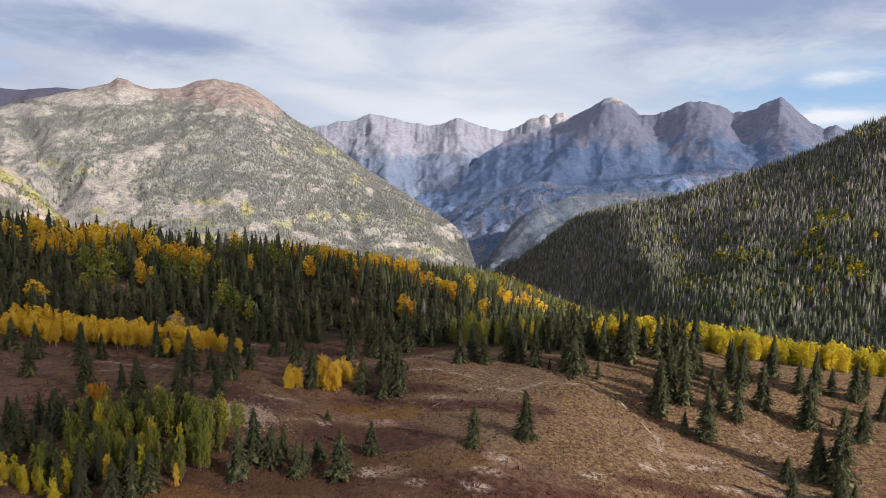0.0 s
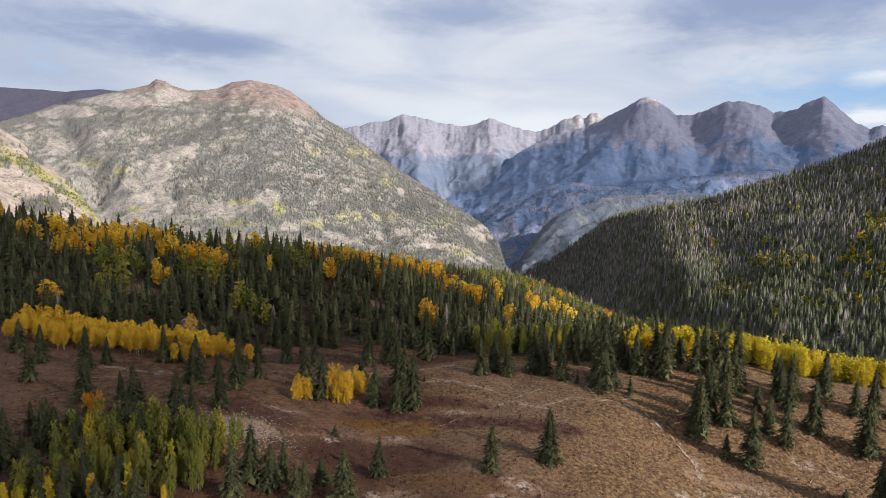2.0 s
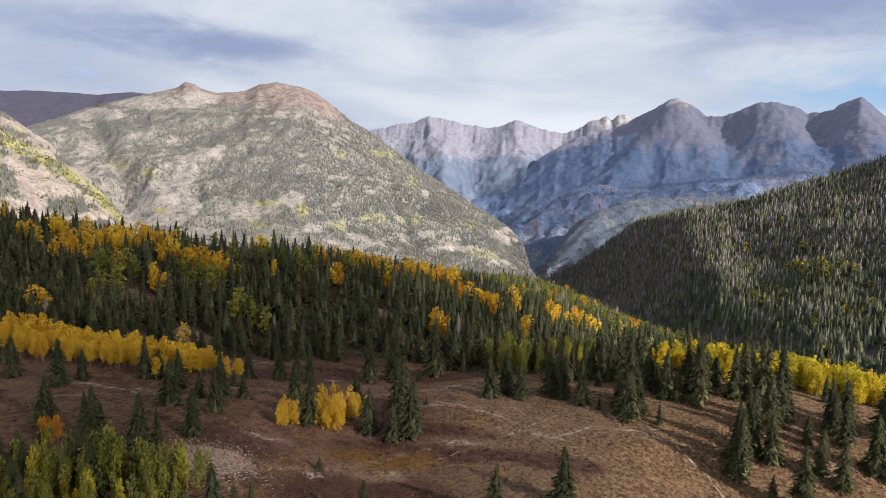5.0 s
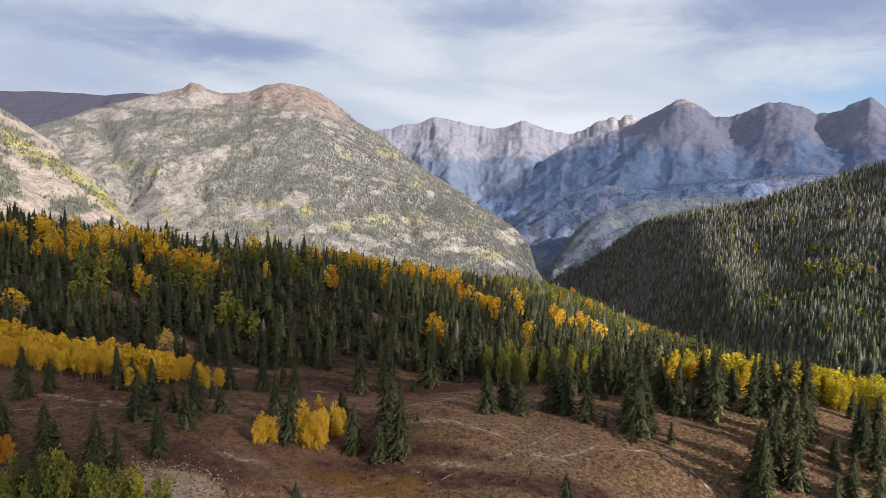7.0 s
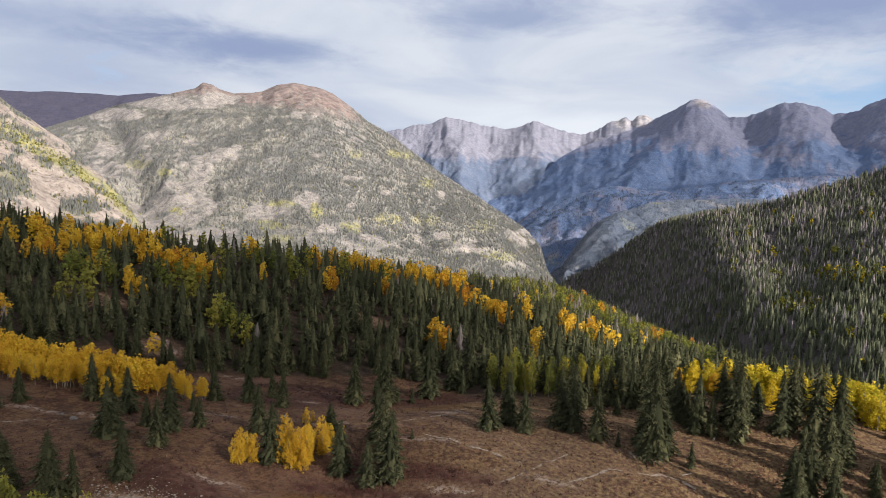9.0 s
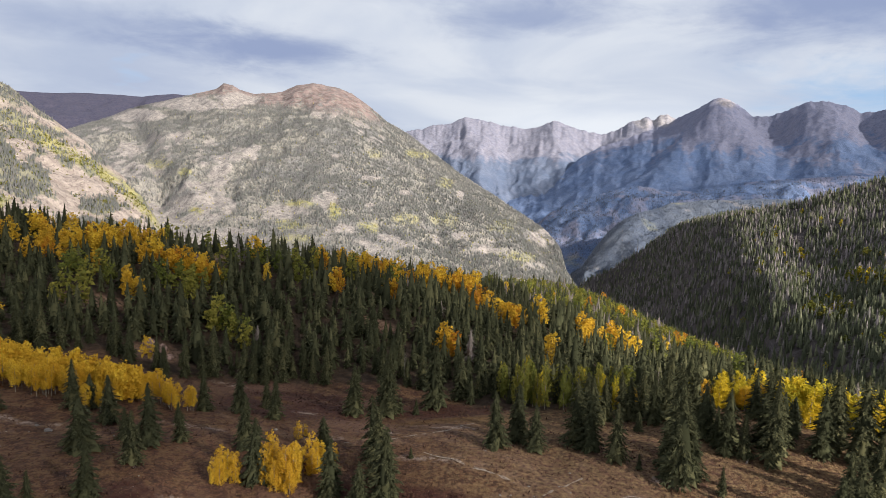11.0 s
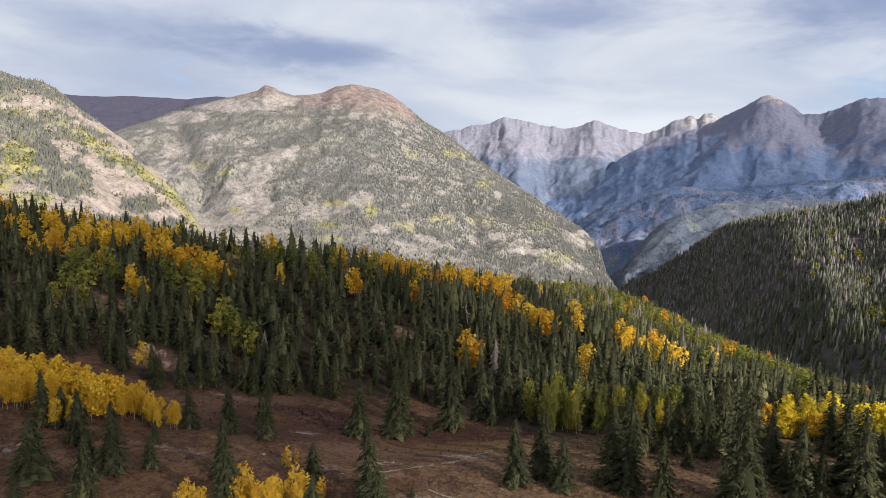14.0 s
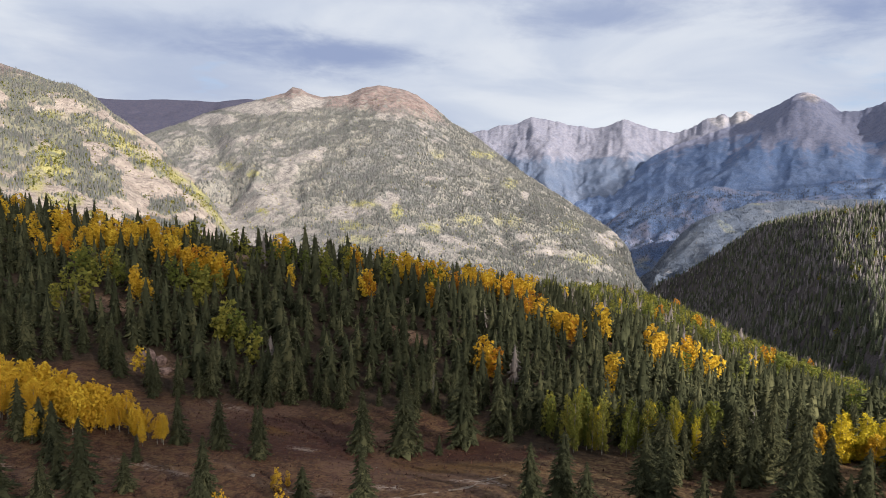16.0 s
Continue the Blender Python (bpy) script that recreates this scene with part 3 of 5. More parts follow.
# patches of chalky bare earth: x, y, half width, half depth, strength
CHALK = [(4.7, 113.4, 2.4, 1.6, 0.9), (0.5, 103.5, 2.6, 1.2, 0.8), (2.1, 108.4, 3.0, 1.0, 0.6), (21.4, 113.1, 2.4, 0.9, 1.0), (24.6, 114.0, 1.6, 0.7, 0.9), (33.4, 121.0, 1.8, 1.8, 0.9),
         (44.0, 124.0, 3.2, 1.2, 1.0), (48.2, 126.2, 2.2, 1.0, 1.0), (-18.4, 105.0, 1.8, 1.4, 0.9), (-9.9, 102.8, 2.0, 1.0, 0.6), (-30.8, 122.7, 1.6, 0.9, 0.9), (-17.7, 127.6, 2.4, 0.6, 0.8),
         (56.5, 124.3, 2.6, 0.8, 0.8), (47.6, 117.3, 3.0, 0.9, 0.8), (59.2, 136.0, 1.8, 1.8, 0.6), (64.9, 134.2, 1.6, 1.2, 0.6), (38.5, 131.0, 0.7, 3.2, 0.7), (36.6, 122.0, 0.5, 3.5, 0.6),
         (7.4, 143.9, 4.0, 0.6, 0.7), (21.6, 154.3, 3.0, 0.8, 0.7), (-41.5, 131.2, 6.0, 0.6, 0.7), (-7.9, 138.3, 3.0, 0.5, 0.7), (-14, 151, 6, 0.6, 0.6), (-58, 156, 7, 0.7, 0.6), (-34, 157.8, 4, 0.8, 0.6), (-55, 168, 5, 0.6, 0.7), (-44, 176, 5, 0.6, 0.6), (-22, 161, 4, 0.7, 0.9), (-13, 167, 4.5, 0.6, 0.9),
         (-90, 147, 9, 0.7, 0.6), (-78, 148, 5, 0.6, 0.6), (-72, 192, 6, 0.8, 0.6)]


def ground_marks(x, y):
    woods = smooth(-3, 3, in_woods(x, y) + 3 * fbm(x, y, 9, 3, 31))
    clearing = np.maximum.reduce([blot(x, y, -50, 238, 9, 4), blot(x, y, -60, 262, 10, 4), blot(x, y, -97, 199, 9, 5), blot(x, y, 14, 305, 16, 9), blot(x, y, -130, 215, 14, 4), blot(x, y, -118, 262, 12, 6)])
    trail = np.minimum.reduce([near_line(x, y, way) for way in TRAILS])
    wob = 0.9 * fbm(x, y, 7, 3, 41)
    bare = 0.45 * (1 - smooth(0.08, 0.62, trail + wob * 0.6))
    bare = np.maximum.reduce([bare, blot(x, y, -46, 118, 7, 4.5), 0.8 * blot(x, y, 43, 128, 6, 1.2), 0.7 * blot(x, y, 36.5, 129, 1.5, 2.5), 0.6 * blot(x, y, 5, 113, 4, 2), 0.6 * blot(x, y, 58, 118, 5, 2), 0.75 * clearing,
                              0.7 * blot(x, y, -15, 106, 5, 2), 0.5 * blot(x, y, 60, 146, 5, 1.5), 0.6 * blot(x, y, -20, 126, 5, 1.6)])
    chalk = np.maximum.reduce([much * blot(x, y, cx, cy, rx, ry, 5) for cx, cy, rx, ry, much in CHALK])
    # red heath; the last three blots also put gully shade into the colour
    heath = np.maximum.reduce([blot(x, y, -58, 188, 9, 3), blot(x, y, -50, 191, 9, 3), blot(x, y, -43, 184, 7, 4), 0.8 * blot(x, y, -63, 184, 5, 2), blot(x, y, 8, 104, 30, 3.5), 0.9 * blot(x, y, 36, 114, 14, 2.0), 0.9 * blot(x, y, -14, 104, 12, 3), blot(x, y, -22, 118, 16, 8), 0.55 * blot(x, y, 0, 108, 22, 6), blot(x, y, -48, 177, 17, 9), blot(x, y, -20, 188, 10, 6), blot(x, y, -14, 186, 10, 6), 0.6 * blot(x, y, -30, 100, 30, 5), blot(x, y, 2, 135, 18, 3), blot(x, y, 60, 112, 18, 5), blot(x, y, -12, 142, 16, 2.5), blot(x, y, -22, 134, 12, 4), blot(x, y, -46, 128, 8, 5)])
    sedge = np.maximum.reduce([1.0 * blot(x, y, -21, 131.5, 10, 3.2), 0.9 * blot(x, y, -55, 182, 5, 2), 0.7 * blot(x, y, -16, 176, 12, 4), 0.5 * blot(x, y, -5, 110, 8, 3), 0.5 * blot(x, y, -35, 92, 20, 4)])
    # dry grass tone plus painted sunlight: the meadow's sunny side is coloured paler
    sunlit_straw = smooth(-26, 6, x + 10 * fbm(x, y, 20, 3, 51)) * (1 - heath) * smooth(95, 112, y)
    return {"chalk": chalk, "sunlit_straw": sunlit_straw, "woods": woods * (1 - clearing), "bare": bare, "heath": heath, "sedge": sedge}


bearings = np.concatenate([np.arange(-180, -62, 6.0), np.arange(-62, 44, 0.5), np.arange(44, 181, 6.0)])
rings = np.concatenate([[0.5, 12, 30, 50], 70 * np.exp(np.arange(0, 2.25, 0.009)), np.geomspace(680, 4950, 40)])
gb, gr = np.meshgrid(np.radians(bearings), rings)
gx, gy = gr * np.sin(gb), gr * np.cos(gb)
gz = ground_height(gx, gy)
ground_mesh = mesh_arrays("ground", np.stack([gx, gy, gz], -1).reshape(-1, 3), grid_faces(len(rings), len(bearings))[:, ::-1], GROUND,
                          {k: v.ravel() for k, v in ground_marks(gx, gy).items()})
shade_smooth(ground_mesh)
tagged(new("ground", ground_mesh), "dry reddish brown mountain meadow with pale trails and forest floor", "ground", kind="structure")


def rise_of(centre, x, y, z):
    return np.degrees(np.arctan2(z - centre[2], np.hypot(x - centre[0], y - centre[1])))


def spots(az, el, table, seed):
    """Ragged spots by bearing, rise, half width, half height and strength."""
    out = np.zeros(np.shape(az))
    warp = 0.5 * fbm(az * 10, el * 10, 9, 4, seed)
    for b, r, wide, high, much in table:
        d = np.hypot((az - b) / wide, (el - r) / high) + warp
        out = np.maximum(out, much * (1 - smooth(0.6, 1.2, d)))
    return out


# pale cliffs, screes and golden groves of the big mountain: bearing, rise, half width, half height, strength
CLIFFS = [(-24.6, -3.4, 1.7, 0.9, 1.0), (-21.2, -2.2, 1.1, 0.9, 1.0), (-30.0, 0.4, 1.6, 1.2, 0.9), (-30.8, -1.3, 1.2, 1.3, 0.75), (-29.0, -2.8, 0.9, 1.0, 0.95), (-17.4, -0.2, 0.9, 0.25, 0.9), (-20.5, 1.6, 0.8, 0.3, 0.7),
          (-17.4, -2.6, 0.5, 0.3, 0.9), (-9.9, -1.4, 0.45, 0.6, 1.0), (-21.5, 5.0, 1.6, 0.5, 0.8), (-18.6, 4.2, 0.9, 0.7, 0.75), (-17.2, 2.9, 0.9, 0.8, 0.7), (-12.1, -5.4, 1.4, 0.5, 0.9), (-19.3, -4.7, 1.0, 0.5, 0.8),
          (-27.4, 2.0, 1.0, 0.4, 0.6), (-14.6, -1.4, 0.5, 0.3, 0.8)]
CLIFFS += [(-36.9, 1.5, 1.4, 1.0, 1.0), (-38.7, 3.0, 1.0, 0.3, 0.9), (-33.2, 2.7, 0.35, 0.7, 1.0), (-33.9, 1.5, 0.4, 0.6, 1.0), (-28.6, 1.4, 1.6, 0.9, 0.9), (-29.9, -0.4, 1.2, 1.1, 0.9), (-31.5, 1.4, 0.5, 0.9, 0.9), (-36.5, 4.2, 2.6, 0.5, 1.0), (-32.5, -3.8, 0.7, 0.35, 1.0), (-31.6, -4.6, 0.9, 0.5, 1.0), (-31.8, 1.2, 0.8, 0.9, 0.8), (-30.5, 5.8, 3.2, 0.45, 1.0),
           (-2.4, -5.0, 1.3, 0.9, 1.0), (-5.4, -6.2, 1.6, 0.6, 0.8), (-8.5, -6.2, 1.8, 0.6, 0.85), (-9.7, -4.9, 1.0, 0.25, 0.9), (-15.6, -5.3, 1.2, 0.3, 0.9), (-23.2, -3.1, 2.0, 0.7, 0.9), (-6.6, -5.3, 0.6, 0.3, 0.9)]
GROVES = [(-20.3, -3.1, 0.6, 0.8, 1.0), (-24.0, -4.3, 1.3, 0.4, 0.8), (-16.9, -4.6, 0.6, 0.3, 0.8), (-14.1, 2.0, 0.9, 0.4, 0.8), (-12.9, 1.9, 0.7, 0.4, 0.8), (-11.3, -0.3, 0.8, 0.6, 0.8), (-14.2, -3.6, 1.5, 0.5, 0.6),
          (-11.4, -3.6, 1.5, 0.7, 0.5), (-23.3, -5.5, 1.5, 0.5, 0.7), (-17.4, 1.9, 0.9, 0.4, 0.5), (-34.6, 0.5, 1.0, 0.5, 0.6), (-32.5, -0.2, 0.5, 0.4, 0.9), (-31.6, -3.3, 0.5, 0.3, 0.9), (-4.5, -6.6, 1.8, 0.5, 0.7), (-6, -4.0, 1.2, 0.6, 0.6), (-6.1, -0.2, 0.9, 0.4, 0.8), (-17.6, -4.3, 1.2, 0.35, 0.8), (-23.2, -2.5, 1.3, 0.3, 0.8)]
SIDE_CLIFFS = [(-45.9, 1.7, 1.3, 0.9, 1.0), (-46.6, 3.3, 0.6, 0.5, 0.8), (-44.3, 0.6, 1.0, 0.6, 1.0), (-42.6, -0.8, 1.9, 1.1, 1.0), (-42.3, 1.2, 0.9, 0.5, 1.0), (-43.5, -3.2, 2.1, 0.75, 1.0), (-39.0, -3.6, 1.2, 0.6, 1.0), (-40.6, -0.6, 0.9, 0.7, 1.0),
               (-49.8, -1.8, 0.7, 0.4, 0.9), (-37.6, -4.6, 0.8, 0.6, 1.0), (-47.6, 4.9, 1.2, 0.6, 0.6), (-45.2, 3.5, 0.7, 0.4, 0.9)]
SIDE_WOODS = [(-45.6, -0.9, 1.5, 1.3, 1.0), (-47.0, 0.6, 0.7, 1.4, 0.9), (-40.8, -2.7, 1.4, 0.7, 1.0), (-51.0, 6.0, 1.6, 0.6, 1.0), (-50.8, 2.4, 1.0, 0.8, 0.7)]
SIDE_GROVES = [(-48.9, 0.6, 1.2, 1.5, 1.0), (-48.3, -2.2, 1.5, 0.6, 1.0), (-50.1, -0.9, 0.9, 0.9, 0.8), (-48.9, 4.2, 1.0, 0.4, 0.7), (-43.4, 3.1, 0.4, 0.3, 0.6), (-46.0, -3.4, 0.8, 0.4, 0.7)]


def main_marks(az, x, y, z, u):
    el = rise_of((0, 0, 100), x, y, z)
    n = fbm(x, y, 130, 4, 201) * 0.5 + fbm(x, y, 32, 3, 203) * 0.5
    rock = np.clip(0.12 + 0.62 * n + 0.24 * smooth(0, -6, el) + 0.30 * smooth(-27, -31, az) * smooth(4.5, 2.5, el), 0, 1)
    rock = np.maximum(rock, spots(az, el, CLIFFS, 205) * (0.70 + 1.2 * n))
    alp = np.maximum(smooth(5.3, 6.3, el + 1.0 * fbm(x, y, 160, 3, 207) + 0.10 * (az + 27).clip(-6, 9)), smooth(5.9, 6.4, el)) * smooth(-39, -33, az)
    scree = spots(az, el, [(-32.5, 5.3, 3.6, 0.5, 1.0), (-28.5, 6.0, 1.8, 0.45, 1.0), (-36, 4.3, 2.5, 0.4, 0.9)], 209)
    alp = alp * (1 - scree)
    rock = rock * (1 - 0.75 * alp) + scree
    aspen = spots(az, el, GROVES, 211)
    return {"rock": rock.clip(0, 1), "alp": alp.clip(0, 1), "aspen": aspen}


def side_marks(az, x, y, z, u):
    el = rise_of((7, 85, 93.5), x, y, z)
    n = fbm(x, y, 90, 4, 221) * 0.5 + fbm(x, y, 24, 3, 223) * 0.5
    rock = np.clip(0.46 + 0.9 * n, 0, 1)
    rock = np.maximum(rock, spots(az, el, SIDE_CLIFFS, 225) * (0.8 + 0.7 * n))
    trees_here = spots(az, el, SIDE_WOODS, 231)
    rock = rock * (1 - 0.9 * trees_here)
    alp = smooth(6.3, 7.2, el + 0.4 * n) * smooth(-47, -51, az)
    stripe = near_line(az, el, [(-48, 4.3), (-46.6, 3.8), (-44.7, 2.6), (-43.1, 1.6), (-41.1, 0.3), (-39.4, -0.8), (-37.7, -2.6), (-36.4, -4.2), (-35.6, -5.4)]) + 0.22 * fbm(x, y, 60, 3, 229)
    lime = 0.95 * (1 - smooth(0.25, 0.70, stripe)) * smooth(-48.5, -43, az)
    return {"rock": rock.clip(0, 1), "alp": alp, "aspen": np.maximum(spots(az, el, SIDE_GROVES, 227), lime)}


def far_marks(level, soft, ragged=1.0):
    def marks(az, x, y, z, u):
        n = fbm(x, y, 260, 4, 241) * 0.35 + fbm(x, y, 60, 3, 243) * 0.25 + fbm(az * 10, z * 0.02, 5, 4, 247) * 0.25
        rock = smooth(level - soft, level + soft, z + 170 * ragged * n)
        # alp also lightens the summit and paints sunlight onto the range's twin peaks
        return {"rock": (0.10 + 0.90 * rock).clip(0, 1), "alp": np.maximum(0.04 * rock * (n > 0.05), spots(az, rise_of((0, 0, 100), x, y, z), [(11.1, 6.6, 0.9, 0.45, 0.9), (6.5, 5.2, 0.9, 0.7, 0.8), (5.1, 5.0, 0.7, 0.5, 0.7)], 245)), "aspen": 0 * n}
    return marks


def wood_marks(az, x, y, z, u):
    n = fbm(x, y, 60, 4, 251)
    return {"rock": (0.12 + 0.3 * n).clip(0, 1), "alp": 0 * n, "aspen": 0 * n}


def spur_marks(az, x, y, z, u):
    n = fbm(x, y, 150, 3, 253) * 0.6 + fbm(x, y, 40, 3, 255) * 0.5
    crest = smooth(0.55, 0.95, u)
    return {"rock": (0.22 + 0.75 * n + 0.18 * crest).clip(0, 1), "alp": 0 * n, "aspen": 0.3 * smooth(0.5, 0.7, fbm(x, y, 120, 2, 258))}


def build_mountain(name, m, az0, az1, cols, rows, past, material, marks, label, low=-0.3):
    """The side of a mountain as one sheet from below its foot to a little past its crest."""
    az = np.linspace(az0, az1, cols)
    u = np.concatenate([np.linspace(low, 1.0, rows), 1.0 + np.array(past)])
    azg, ug = np.meshgrid(az, u)
    d, fd = np.interp(azg, m.az, m.dist), np.interp(azg, m.foot_az, m.foot_dist)
    x, y, z, uu = m.polar(azg, fd + ug * (d - fd))
    me = mesh_arrays(name, np.stack([x, y, z], -1).reshape(-1, 3), grid_faces(len(u), cols)[:, ::-1], material,
                     {k: v.ravel() for k, v in marks(azg, x, y, z, uu).items()})
    shade_smooth(me)
    return tagged(new(name, me), label, "mountain", kind="structure")


PAST = (0.02, 0.06, 0.12, 0.25)
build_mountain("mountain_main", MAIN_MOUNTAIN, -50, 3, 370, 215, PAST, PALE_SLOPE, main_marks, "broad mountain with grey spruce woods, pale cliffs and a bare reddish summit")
build_mountain("mountain_side", SIDE_MOUNTAIN, -66, -31, 240, 180, PAST, WARM_SLOPE, side_marks, "steep mountain shoulder with pale cliffs and golden aspen groves")
build_mountain("backdrop_plateau", PLATEAU, -70, -20, 200, 60, PAST, HAZE_PLATEAU_SLOPE, far_marks(100, 100), "distant bare plateau, haze and cloud shade put into its purple grey colour")
build_mountain("backdrop_range", FAR_RANGE, -18, 20, 330, 130, (0.01, 0.03), HAZE_BLUE_SLOPE, far_marks(250, 110), "distant range of jagged grey peaks")
build_mountain("backdrop_massif", MASSIF, -8, 34, 320, 140, (0.02, 0.06, 0.1), HAZE_SLATE_SLOPE, far_marks(300, 170, 2.0), "far grey massif with pointed peaks above dark woods")
build_mountain("mountain_spur", VALLEY_SPUR, -3, 40, 260, 130, PAST, HAZE_SPUR_SLOPE, spur_marks, "wooded spur running down into the valley")
build_mountain("mountain_ridge", VALLEY_RIDGE, -7, 40, 260, 110, PAST, HAZE_SLATE_SLOPE, spur_marks, "dark wooded ridge beyond the valley")
build_mountain("hill_east", EAST_HILL, -2, 60, 260, 150, PAST, DARK_SLOPE, wood_marks, "hill covered with green and dead grey spruce")


# ---- trees ----
def spruce_points(seed, boughs, sprays, width=0.2, skirt=0.05, tiers=3):
    """Crown of a spruce one metre high: drooping boughs in a spiral up the stem, each feathered with small sprays of needles."""
    r = np.random.default_rng(seed)
    k = np.arange(boughs)
    t = ((k + r.random(boughs)) / boughs) ** 1.12
    z0 = skirt + (0.97 - skirt) * t
    a = k * 2.39996 + r.normal(0, 0.3, boughs)
    lean, bulge = r.uniform(0, 6.28), r.uniform(0.62, 0.85)
    full = (1 - t) ** bulge * np.minimum(1.0, 0.72 + 3.0 * t)
    reach = (width * full * (1 + 0.12 * np.cos(a - lean)) + 0.012) * r.uniform(0.62, 1.18, boughs)
    droop = reach * r.uniform(0.10, 0.55, boughs) - 0.015 * t
    n = boughs * sprays
    s = np.tile(np.linspace(0.30, 0.92, sprays), boughs) + r.normal(0, 0.05, n)
    big = lambda q: np.repeat(q, sprays)
    out, turn = big(reach), big(a)
    side = np.tile(np.where(np.arange(sprays) % 2, 1.0, -1.0), boughs) * r.uniform(0.15, 1.15, n)
    side[sprays - 1::sprays] *= 0.2
    base = np.stack([np.cos(turn) * out * s, np.sin(turn) * out * s, big(z0) + 0.05 * (1 - s) - big(droop) * s ** 1.5], 1)
    way = turn + side
    coarse = (16.0 / sprays) ** 0.6
    long = (out * (0.40 - 0.20 * s) + 0.009) * r.uniform(0.7, 1.25, n) * coarse
    dip = r.uniform(-0.05, 0.8, n)
    tip = base + np.stack([np.cos(way) * long, np.sin(way) * long, -dip * long], 1)
    half = 0.25 * long + 0.002
    twist = r.normal(0, 0.5, n)
    across = np.stack([-np.sin(way) * half * np.cos(twist), np.cos(way) * half * np.cos(twist), half * np.sin(twist)], 1)
    verts = np.stack([base - across, base + across, tip], 1).reshape(-1, 3)
    faces = np.arange(3 * n).reshape(-1, 3)
    sides = 8 if tiers > 1 else 7
    for k in range(tiers):
        b, lift = len(verts), k / tiers
        ring = np.arange(sides) * 2 * math.pi / sides + r.uniform(0, 6.28)
        girth = 0.74 * width * (1 - lift) ** 0.8 * np.where(np.arange(sides) % 2, 1.05, 0.62) * r.uniform(0.85, 1.1, sides)
        foot = skirt + (0.93 - skirt) * lift + 0.03 - 0.10 * girth / width * np.where(np.arange(sides) % 2, 1.0, 0.2)
        core = np.stack([girth * np.cos(ring), girth * np.sin(ring), foot], 1)
        tip_z = 1.0 if k == tiers - 1 else skirt + (0.93 - skirt) * (k + 2.0) / tiers
        verts = np.concatenate([verts, core, [(0, 0, min(1.0, tip_z))]])
        faces = np.concatenate([faces, [(b + q, b + (q + 1) % sides, b + sides) for q in range(sides)]])
    return verts, faces


def cone_points(seed, sides=5, tiers=2, width=0.17):
    """A small far spruce: a few ragged tiers."""
    r = np.random.default_rng(seed)
    verts, faces = [], []
    for k in range(tiers):
        b = len(verts)
        z0, z1 = k * 0.8 / tiers, min(1.0, (k + 1) * 0.8 / tiers + 0.25)
        if k == tiers - 1:
            z1 = 1.0
        w0 = width * (1 - k * 0.75 / tiers)
        spin = r.random() * 6.28
        for j in range(sides):
            a = spin + j * 2 * math.pi / sides
            q = w0 * (0.7 + 0.6 * r.random())
            verts.append((q * math.cos(a), q * math.sin(a), z0 + 0.08 * r.random()))
        verts.append((0, 0, z1))
        faces += [(b + j, b + (j + 1) % sides, b + sides) for j in range(sides)]
    return np.array(verts), np.array(faces)


def aspen_points(seed, leaves, size, girth=1.0, low=0.22, lobes_many=34):
    """Crown of an aspen one metre high: many small leaf sprays on uneven rounded lobes that make an egg-shaped crown."""
    r = np.random.default_rng(seed)
    lobes = []
    for k in range(lobes_many):
        t = (k + r.random()) / lobes_many
        wide = 0.20 * girth * math.sqrt(max(0.05, math.sin(math.pi * (0.20 + 0.77 * t))))
        a = k * 2.4 + r.normal(0, 0.5)
        off = wide * r.uniform(0.25, 0.95)
        lobes.append((off * math.cos(a), off * math.sin(a), low + (0.95 - low) * t, wide * r.uniform(0.22, 0.44) + 0.010))
    share = np.array([q[3] ** 2 for q in lobes])
    pick = r.choice(lobes_many, leaves, p=share / share.sum())
    at = np.array(lobes)[pick]
    v = r.normal(0, 1, (leaves, 3))
    v /= np.linalg.norm(v, axis=1)[:, None]
    p = at[:, :3] + v * at[:, 3:4] * (0.35 + 0.85 * r.random((leaves, 1))) * (1, 1, 1.15)
    face = v + 1.1 * r.normal(0, 1, (leaves, 3))
    face /= np.linalg.norm(face, axis=1)[:, None]
    a = np.cross(face, r.normal(0, 1, (leaves, 3)))
    a /= np.linalg.norm(a, axis=1)[:, None]
    b = np.cross(face, a)
    s = size * (0.6 + 0.9 * r.random((leaves, 1)))
    verts = np.stack([p + a * s * 1.2, p - a * s * 0.7 + b * s, p - a * s * 0.7 - b * s], 1).reshape(-1, 3)
    return verts, np.arange(3 * leaves).reshape(-1, 3)


def stem_points(height, r0, r1, sides=6, limbs=0, seed=0):
    """A tapered stem, with a few rising limbs."""
    r = np.random.default_rng(seed)
    verts, faces = [], []

    def tube(p, q, ra, rb):
        p, q = np.array(p, float), np.array(q, float)
        k = len(verts)
        d = (q - p) / np.linalg.norm(q - p)
        e = np.cross(d, [0.3, 0.9, 0.1])
        e /= np.linalg.norm(e)
        f = np.cross(d, e)
        for c, rad in ((p, ra), (q, rb)):
            for j in range(sides):
                a = 2 * math.pi * j / sides
                verts.append(c + rad * (math.cos(a) * e + math.sin(a) * f))
        for j in range(sides):
            faces.append((k + j, k + (j + 1) % sides, k + sides + (j + 1) % sides, k + sides + j))
    tube((0, 0, -0.04), (0.006, 0.004, 0.5 * height), r0, 0.5 * (r0 + r1))
    tube((0.006, 0.004, 0.5 * height), (0, 0.01, height), 0.5 * (r0 + r1), r1)
    for i in range(limbs):
        z = height * (0.42 + 0.5 * i / limbs)
        a = r.random() * 6.28
        tube((0, 0, z), (0.09 * math.cos(a), 0.09 * math.sin(a), z + 0.05), 0.35 * r0, 0.1 * r0)
    return np.array(verts), np.array(faces)


